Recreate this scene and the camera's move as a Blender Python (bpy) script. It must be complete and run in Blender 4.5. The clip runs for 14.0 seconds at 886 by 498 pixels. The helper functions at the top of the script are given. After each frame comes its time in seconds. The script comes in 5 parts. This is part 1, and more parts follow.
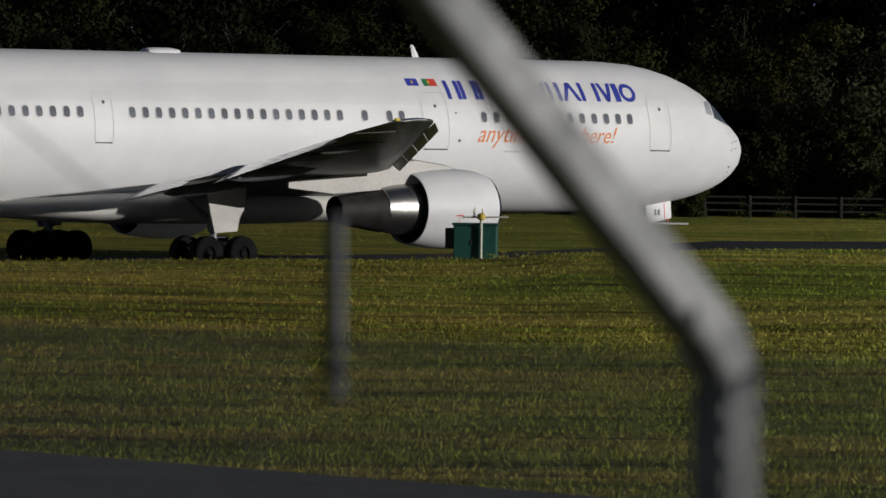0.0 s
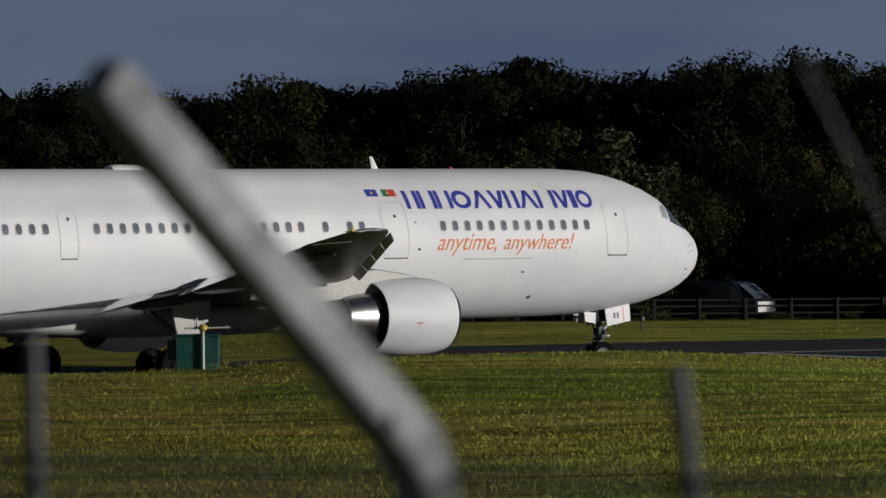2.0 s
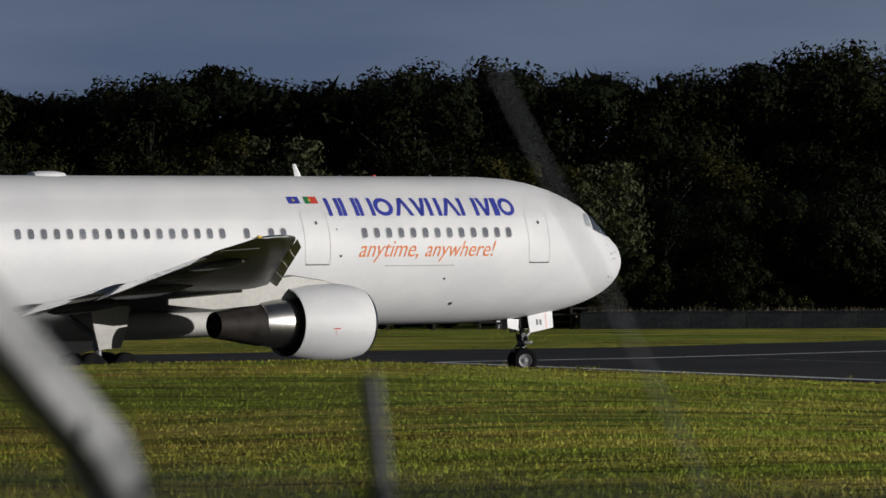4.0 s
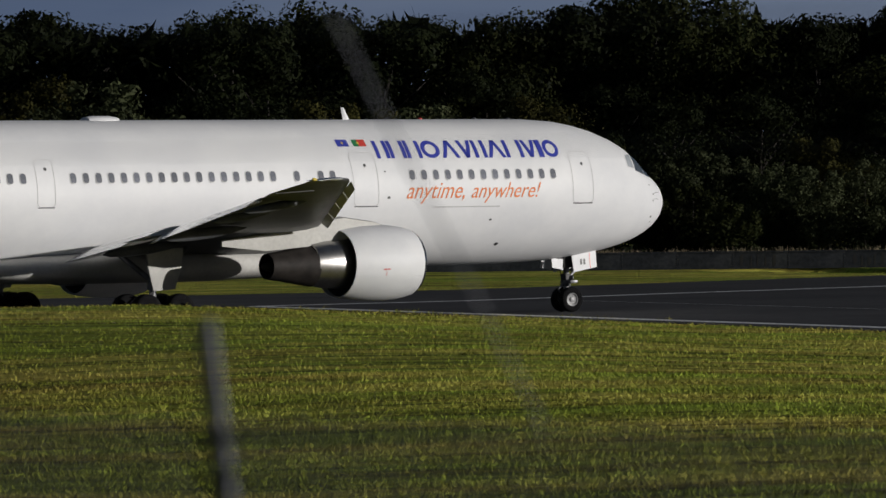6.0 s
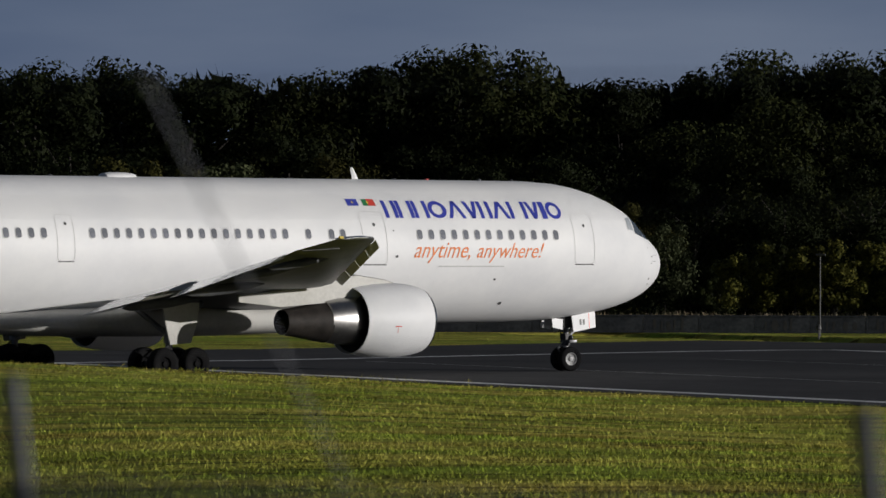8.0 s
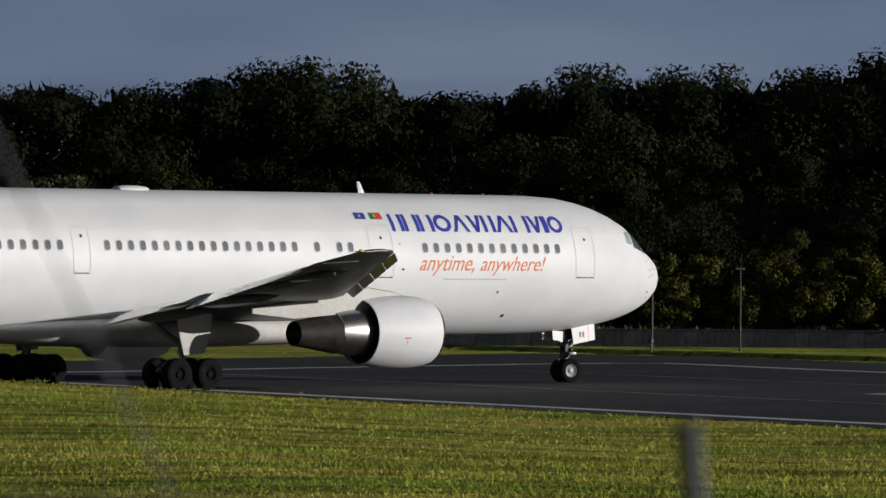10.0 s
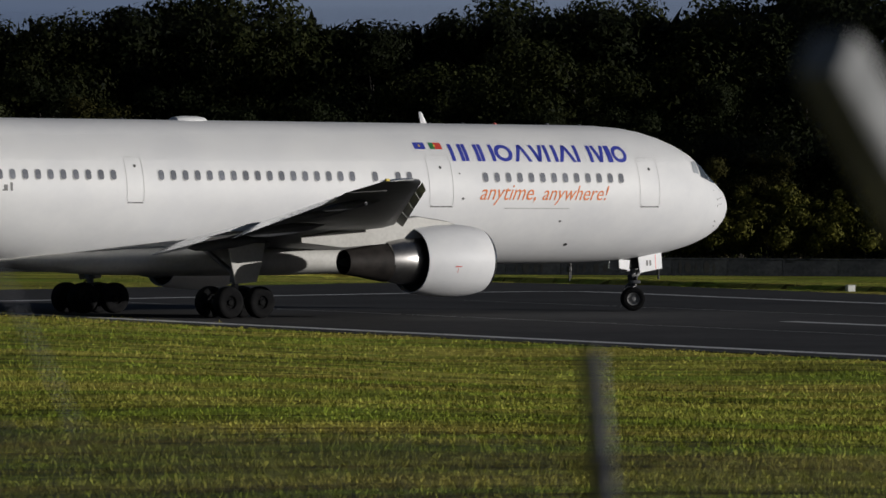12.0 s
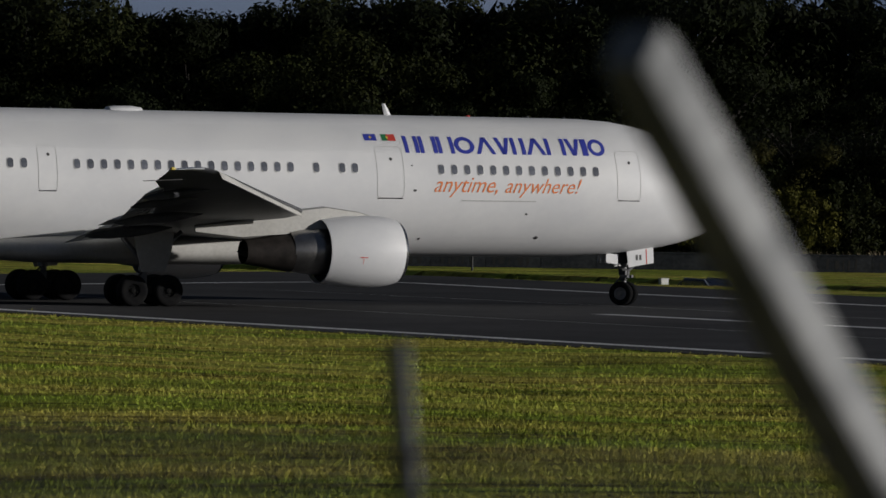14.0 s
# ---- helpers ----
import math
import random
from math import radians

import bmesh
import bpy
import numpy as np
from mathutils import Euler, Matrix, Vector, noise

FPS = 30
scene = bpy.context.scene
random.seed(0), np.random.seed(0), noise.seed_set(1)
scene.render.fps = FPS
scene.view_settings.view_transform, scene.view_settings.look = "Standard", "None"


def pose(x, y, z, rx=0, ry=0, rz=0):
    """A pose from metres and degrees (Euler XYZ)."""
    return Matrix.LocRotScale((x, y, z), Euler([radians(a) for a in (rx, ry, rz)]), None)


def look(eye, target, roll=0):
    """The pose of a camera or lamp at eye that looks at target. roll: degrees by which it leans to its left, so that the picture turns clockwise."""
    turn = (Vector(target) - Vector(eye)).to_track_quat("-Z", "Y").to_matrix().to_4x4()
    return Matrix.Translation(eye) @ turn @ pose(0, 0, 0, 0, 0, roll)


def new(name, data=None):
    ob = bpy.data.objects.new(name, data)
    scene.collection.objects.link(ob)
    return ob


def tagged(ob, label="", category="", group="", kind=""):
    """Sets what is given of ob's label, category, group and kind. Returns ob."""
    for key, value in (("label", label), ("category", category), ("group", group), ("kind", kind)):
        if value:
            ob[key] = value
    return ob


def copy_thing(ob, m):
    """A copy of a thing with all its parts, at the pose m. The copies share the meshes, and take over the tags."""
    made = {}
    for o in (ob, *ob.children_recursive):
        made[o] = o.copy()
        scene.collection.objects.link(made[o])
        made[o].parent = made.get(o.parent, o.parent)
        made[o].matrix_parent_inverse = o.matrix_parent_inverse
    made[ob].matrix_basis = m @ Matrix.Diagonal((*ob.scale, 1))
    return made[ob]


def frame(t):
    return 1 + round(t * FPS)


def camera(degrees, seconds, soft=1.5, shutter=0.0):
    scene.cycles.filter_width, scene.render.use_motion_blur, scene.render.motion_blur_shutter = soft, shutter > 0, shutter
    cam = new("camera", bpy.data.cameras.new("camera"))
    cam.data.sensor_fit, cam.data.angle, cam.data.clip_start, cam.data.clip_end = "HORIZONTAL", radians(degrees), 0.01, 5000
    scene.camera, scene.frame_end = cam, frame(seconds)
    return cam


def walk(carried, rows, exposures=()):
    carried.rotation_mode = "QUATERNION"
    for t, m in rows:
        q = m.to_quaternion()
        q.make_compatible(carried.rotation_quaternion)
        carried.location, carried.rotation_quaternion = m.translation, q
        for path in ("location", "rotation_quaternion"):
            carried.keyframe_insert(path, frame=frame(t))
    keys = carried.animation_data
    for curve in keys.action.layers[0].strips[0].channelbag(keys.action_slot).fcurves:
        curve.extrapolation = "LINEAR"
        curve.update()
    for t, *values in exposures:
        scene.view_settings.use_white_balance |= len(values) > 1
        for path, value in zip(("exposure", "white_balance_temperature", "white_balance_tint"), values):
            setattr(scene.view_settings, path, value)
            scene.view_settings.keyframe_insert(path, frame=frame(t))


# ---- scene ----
from functools import lru_cache

# ---------------------------------------------------------------- camera
EYE = (0.0, 0.0, 4.93)
cam = camera(8.155, 14.0, soft=1.5)
cam.data.dof.use_dof = True
cam.data.dof.focus_distance = 233.0
cam.data.dof.aperture_fstop = 7.2


SWAY = [(0.0, -0.04), (0.5, -0.03), (1.0, -0.015), (1.5, 0.0), (2.5, 0.0), (5.0, -0.015), (6.0, -0.03), (7.0, -0.04), (9.5, -0.035), (12.0, -0.01), (14.0, 0.0)]


def aim(t, yaw, pitch, roll):
    """A hand-held pose near EYE: yaw to the right of +Y, pitch upwards, in degrees."""
    a, b = radians(yaw), radians(pitch)
    way = Vector((math.sin(a) * math.cos(b), math.cos(a) * math.cos(b), math.sin(b)))
    eye = Vector(EYE) + Vector((float(np.interp(t, [r[0] for r in SWAY], [r[1] for r in SWAY])), 0, 0))
    return look(eye, eye + 100 * way, roll)


PAN = [(0.0, 0.01, -1.143, 0.729), (0.5, 1.076, -1.475, -0.318), (1.0, 0.836, -1.323, -0.938), (1.5, 1.509, -0.447, -0.859),
       (2.0, 2.567, -0.138, -0.552), (2.5, 3.755, -0.312, -0.52), (5.0, 5.897, 0.043, -0.375), (5.5, 6.357, -0.503, -0.559),
       (6.0, 7.111, -0.613, -0.641), (6.5, 7.472, -0.402, -0.579), (7.0, 8.012, -0.096, -0.324), (9.5, 10.089, -0.069, 0.462),
       (10.0, 10.49, 0.06, 0.407), (10.5, 10.708, -0.018, 0.456), (11.0, 10.961, -0.181, 0.436), (11.5, 11.056, -0.371, 0.514),
       (12.0, 11.243, -0.594, 0.338), (12.5, 11.559, -0.699, 0.199), (13.0, 12.333, -0.667, 0.502), (13.5, 12.916, -0.503, 0.597),
       (14.0, 12.957, -0.664, 0.87)]
walk(cam, [(t, aim(t, a, b, c)) for t, a, b, c in PAN], exposures=[(0.0, -0.12), (0.5, -0.02), (1.0, 0.0), (1.5, -0.04), (2.0, -0.14), (2.5, -0.08), (5.0, 0.14), (6.0, 0.0), (7.0, 0.06), (9.5, 0.16), (10.0, 0.26), (11.0, 0.25), (12.0, -0.02), (12.5, -0.12), (14.0, -0.16)])

# ---------------------------------------------------------------- light
SUN_FROM = Vector((0.90, -0.38, 0.150)).normalized()


def make_world():
    w = bpy.data.worlds.new("sky")
    scene.world = w
    w.use_nodes = True
    nt = w.node_tree
    nt.nodes.clear()
    out = nt.nodes.new("ShaderNodeOutputWorld")
    bg = nt.nodes.new("ShaderNodeBackground")
    sky = nt.nodes.new("ShaderNodeTexSky")
    sky.sky_type = 'NISHITA'
    sky.sun_disc = False
    sky.sun_elevation = math.asin(SUN_FROM.z)
    sky.sun_rotation = math.atan2(SUN_FROM.x, SUN_FROM.y)
    dim = nt.nodes.new("ShaderNodeMix")
    dim.data_type = 'RGBA'
    dim.blend_type = 'MULTIPLY'
    dim.inputs["Factor"].default_value = 1.0
    dim.inputs["B"].default_value = (0.10, 0.10, 0.10, 1)
    nt.links.new(sky.outputs[0], dim.inputs["A"])
    tc = nt.nodes.new("ShaderNodeTexCoord")
    mp = nt.nodes.new("ShaderNodeMapping")
    mp.inputs["Scale"].default_value = (5.0, 5.0, 26.0)
    nt.links.new(tc.outputs["Generated"], mp.inputs[0])
    no = nt.nodes.new("ShaderNodeTexNoise")
    no.inputs["Scale"].default_value = 1.6
    no.inputs["Detail"].default_value = 5.0
    nt.links.new(mp.outputs[0], no.inputs["Vector"])
    ramp = nt.nodes.new("ShaderNodeValToRGB")
    ramp.color_ramp.elements[0].position = 0.32
    ramp.color_ramp.elements[0].color = (0.066, 0.103, 0.192, 1)
    ramp.color_ramp.elements[1].position = 0.72
    ramp.color_ramp.elements[1].color = (0.128, 0.168, 0.255, 1)
    nt.links.new(no.outputs["Fac"], ramp.inputs[0])
    mix = nt.nodes.new("ShaderNodeMix")
    mix.data_type = 'RGBA'
    mix.inputs["Factor"].default_value = 0.93
    nt.links.new(dim.outputs["Result"], mix.inputs["A"])
    nt.links.new(ramp.outputs[0], mix.inputs["B"])
    # strength drops above the horizon band: an added dimming that cuts fill light
    sep = nt.nodes.new("ShaderNodeSeparateXYZ")
    nt.links.new(tc.outputs["Generated"], sep.inputs[0])
    high = nt.nodes.new("ShaderNodeMapRange")
    high.inputs["From Min"].default_value, high.inputs["From Max"].default_value = 0.035, 0.16
    high.inputs["To Min"].default_value, high.inputs["To Max"].default_value = 0.90, 0.23
    nt.links.new(sep.outputs["Z"], high.inputs[0])
    nt.links.new(mix.outputs["Result"], bg.inputs[0])
    nt.links.new(high.outputs[0], bg.inputs[1])
    nt.links.new(bg.outputs[0], out.inputs[0])


make_world()
sun = new("sun", bpy.data.lights.new("sun", 'SUN'))
sun.data.energy = 3.15
sun.data.angle = radians(0.6)
sun.data.color = (1.0, 0.965, 0.925)
sun.matrix_world = look(SUN_FROM * 400, (0, 0, 0))

# ---------------------------------------------------------------- materials


def mat(name, a, b=None, scale=8.0, rough=0.6, metal=0.0, bump=0.0, bump_scale=None, stretch=(1, 1, 1), coat=0.0, spread=(0.35, 0.65), fine=0.0,
        random_tint=0.0, coords="Object", spec=0.5, trans=0.0):
    """A surface whose colour wanders between a and b at two scales, with fine relief."""
    m = bpy.data.materials.new(name)
    m.use_nodes = True
    nt = m.node_tree
    p = nt.nodes["Principled BSDF"]
    p.inputs["Roughness"].default_value = rough
    p.inputs["Metallic"].default_value = metal
    p.inputs["Coat Weight"].default_value = coat
    p.inputs["Specular IOR Level"].default_value = spec
    b = b or tuple(min(1, c * 1.12) for c in a)
    tc = nt.nodes.new("ShaderNodeTexCoord")
    mp = nt.nodes.new("ShaderNodeMapping")
    mp.inputs["Scale"].default_value = stretch
    nt.links.new(tc.outputs[coords], mp.inputs[0])
    n1 = nt.nodes.new("ShaderNodeTexNoise")
    n1.inputs["Scale"].default_value = scale
    n1.inputs["Detail"].default_value = 8.0
    n1.inputs["Roughness"].default_value = 0.62
    nt.links.new(mp.outputs[0], n1.inputs["Vector"])
    r = nt.nodes.new("ShaderNodeValToRGB")
    r.color_ramp.elements[0].position, r.color_ramp.elements[1].position = spread
    r.color_ramp.elements[0].color = (*a, 1)
    r.color_ramp.elements[1].color = (*b, 1)
    nt.links.new(n1.outputs["Fac"], r.inputs[0])
    col = r.outputs[0]
    if fine > 0:
        n2 = nt.nodes.new("ShaderNodeTexNoise")
        n2.inputs["Scale"].default_value = scale * 14
        n2.inputs["Detail"].default_value = 4.0
        nt.links.new(mp.outputs[0], n2.inputs["Vector"])
        mr = nt.nodes.new("ShaderNodeMapRange")
        mr.inputs["From Min"].default_value, mr.inputs["From Max"].default_value = 0.25, 0.75
        mr.inputs["To Min"].default_value, mr.inputs["To Max"].default_value = 1 - fine, 1 + fine
        nt.links.new(n2.outputs["Fac"], mr.inputs[0])
        mx = nt.nodes.new("ShaderNodeMix")
        mx.data_type, mx.blend_type = 'RGBA', 'MULTIPLY'
        mx.inputs["Factor"].default_value = 1.0
        nt.links.new(col, mx.inputs["A"])
        nt.links.new(mr.outputs[0], mx.inputs["B"])
        col = mx.outputs["Result"]
    if random_tint > 0:
        oi = nt.nodes.new("ShaderNodeObjectInfo")
        mr = nt.nodes.new("ShaderNodeMapRange")
        mr.inputs["To Min"].default_value, mr.inputs["To Max"].default_value = 1 - random_tint, 1 + random_tint
        nt.links.new(oi.outputs["Random"], mr.inputs[0])
        mx = nt.nodes.new("ShaderNodeMix")
        mx.data_type, mx.blend_type = 'RGBA', 'MULTIPLY'
        mx.inputs["Factor"].default_value = 1.0
        nt.links.new(col, mx.inputs["A"])
        nt.links.new(mr.outputs[0], mx.inputs["B"])
        col = mx.outputs["Result"]
    nt.links.new(col, p.inputs["Base Color"])
    if bump > 0:
        nb = nt.nodes.new("ShaderNodeTexNoise")
        nb.inputs["Scale"].default_value = bump_scale or scale * 3
        nb.inputs["Detail"].default_value = 6.0
        nt.links.new(mp.outputs[0], nb.inputs["Vector"])
        bu = nt.nodes.new("ShaderNodeBump")
        bu.inputs["Strength"].default_value = 0.6
        bu.inputs["Distance"].default_value = bump
        nt.links.new(nb.outputs["Fac"], bu.inputs["Height"])
        nt.links.new(bu.outputs[0], p.inputs["Normal"])
    return m


def leaf_mat(name, a, b):
    """Leaves: colour by clump, some light through the blade."""
    m = bpy.data.materials.new(name)
    m.use_nodes = True
    nt = m.node_tree
    p = nt.nodes["Principled BSDF"]
    p.inputs["Roughness"].default_value = 0.6
    p.inputs["Specular IOR Level"].default_value = 0.04
    ge = nt.nodes.new("ShaderNodeNewGeometry")
    r = nt.nodes.new("ShaderNodeValToRGB")
    r.color_ramp.elements[0].color, r.color_ramp.elements[1].color = (*a, 1), (*b, 1)
    nt.links.new(ge.outputs["Random Per Island"], r.inputs[0])
    oi = nt.nodes.new("ShaderNodeObjectInfo")
    mr = nt.nodes.new("ShaderNodeMapRange")
    mr.inputs["To Min"].default_value, mr.inputs["To Max"].default_value = 0.65, 1.3
    nt.links.new(oi.outputs["Random"], mr.inputs[0])
    mx = nt.nodes.new("ShaderNodeMix")
    mx.data_type, mx.blend_type = 'RGBA', 'MULTIPLY'
    mx.inputs["Factor"].default_value = 1.0
    nt.links.new(r.outputs[0], mx.inputs["A"])
    nt.links.new(mr.outputs[0], mx.inputs["B"])
    nt.links.new(mx.outputs["Result"], p.inputs["Base Color"])
    tr = nt.nodes.new("ShaderNodeBsdfTranslucent")
    nt.links.new(mx.outputs["Result"], tr.inputs[0])
    ms = nt.nodes.new("ShaderNodeMixShader")
    ms.inputs[0].default_value = 0.15
    nt.links.new(p.outputs[0], ms.inputs[1])
    nt.links.new(tr.outputs[0], ms.inputs[2])
    nt.links.new(ms.outputs[0], nt.nodes["Material Output"].inputs[0])
    return m


def grass_mat(name, dark, green, straw):
    """Mown grass: broad bands across the field, patches and fine blades."""
    m = bpy.data.materials.new(name)
    m.use_nodes = True
    nt = m.node_tree
    p = nt.nodes["Principled BSDF"]
    p.inputs["Roughness"].default_value = 0.85
    p.inputs["Specular IOR Level"].default_value = 0.15
    ge = nt.nodes.new("ShaderNodeNewGeometry")

    def noise_at(stretch, scale, detail=5.0):
        mp = nt.nodes.new("ShaderNodeMapping")
        mp.inputs["Scale"].default_value = stretch
        mp.inputs["Rotation"].default_value = (0, 0, 0.16)
        nt.links.new(ge.outputs["Position"], mp.inputs[0])
        n = nt.nodes.new("ShaderNodeTexNoise")
        n.inputs["Scale"].default_value = scale
        n.inputs["Detail"].default_value = detail
        n.inputs["Roughness"].default_value = 0.65
        nt.links.new(mp.outputs[0], n.inputs["Vector"])
        return n.outputs["Fac"]

    def ramp(fac, p0, p1, c0, c1):
        r = nt.nodes.new("ShaderNodeValToRGB")
        r.color_ramp.elements[0].position, r.color_ramp.elements[1].position = p0, p1
        r.color_ramp.elements[0].color, r.color_ramp.elements[1].color = (*c0, 1), (*c1, 1)
        nt.links.new(fac, r.inputs[0])
        return r.outputs[0]

    def times(u, v):
        mx = nt.nodes.new("ShaderNodeMix")
        mx.data_type, mx.blend_type = 'RGBA', 'MULTIPLY'
        mx.inputs["Factor"].default_value = 1.0
        nt.links.new(u, mx.inputs["A"])
        nt.links.new(v, mx.inputs["B"])
        return mx.outputs["Result"]

    col = ramp(noise_at((0.06, 0.26, 1), 0.9), 0.42, 0.60, green, straw)
    col = times(col, ramp(noise_at((0.10, 0.42, 1), 1.1, 9.0), 0.37, 0.53, dark, (1, 1, 1)))
    col = times(col, ramp(noise_at((0.5, 1.0, 1), 2.6, 8.0), 0.36, 0.60, (0.62, 0.60, 0.55), (1.12, 1.12, 1.1)))
    # thin dark seams along the mowing rows: thatch plus tuft shadows painted in
    col = times(col, ramp(noise_at((0.13, 1.15, 1), 0.9, 7.0), 0.36, 0.47, (0.34, 0.29, 0.24), (1.12, 1.12, 1.10)))
    # darker and browner towards -X, the taxiway side
    sep = nt.nodes.new("ShaderNodeSeparateXYZ")
    nt.links.new(ge.outputs["Position"], sep.inputs[0])
    wob = nt.nodes.new("ShaderNodeMath")
    wob.operation = 'MULTIPLY_ADD'
    wob.inputs[1].default_value = 14.0
    nt.links.new(noise_at((0.05, 0.12, 1), 0.8), wob.inputs[0])
    nt.links.new(sep.outputs["X"], wob.inputs[2])
    x_tone = nt.nodes.new("ShaderNodeMapRange")
    x_tone.inputs["From Min"].default_value, x_tone.inputs["From Max"].default_value = 0.0, 30.0
    nt.links.new(wob.outputs[0], x_tone.inputs[0])
    col = times(col, ramp(x_tone.outputs[0], 0.0, 1.0, (0.76, 0.68, 0.60), (1.26, 1.26, 1.16)))
    nt.links.new(col, p.inputs["Base Color"])
    bu = nt.nodes.new("ShaderNodeBump")
    bu.inputs["Strength"].default_value = 0.7
    bu.inputs["Distance"].default_value = 0.13
    nt.links.new(noise_at((1, 1.6, 1), 7.0, 8.0), bu.inputs["Height"])
    nt.links.new(bu.outputs[0], p.inputs["Normal"])
    return m


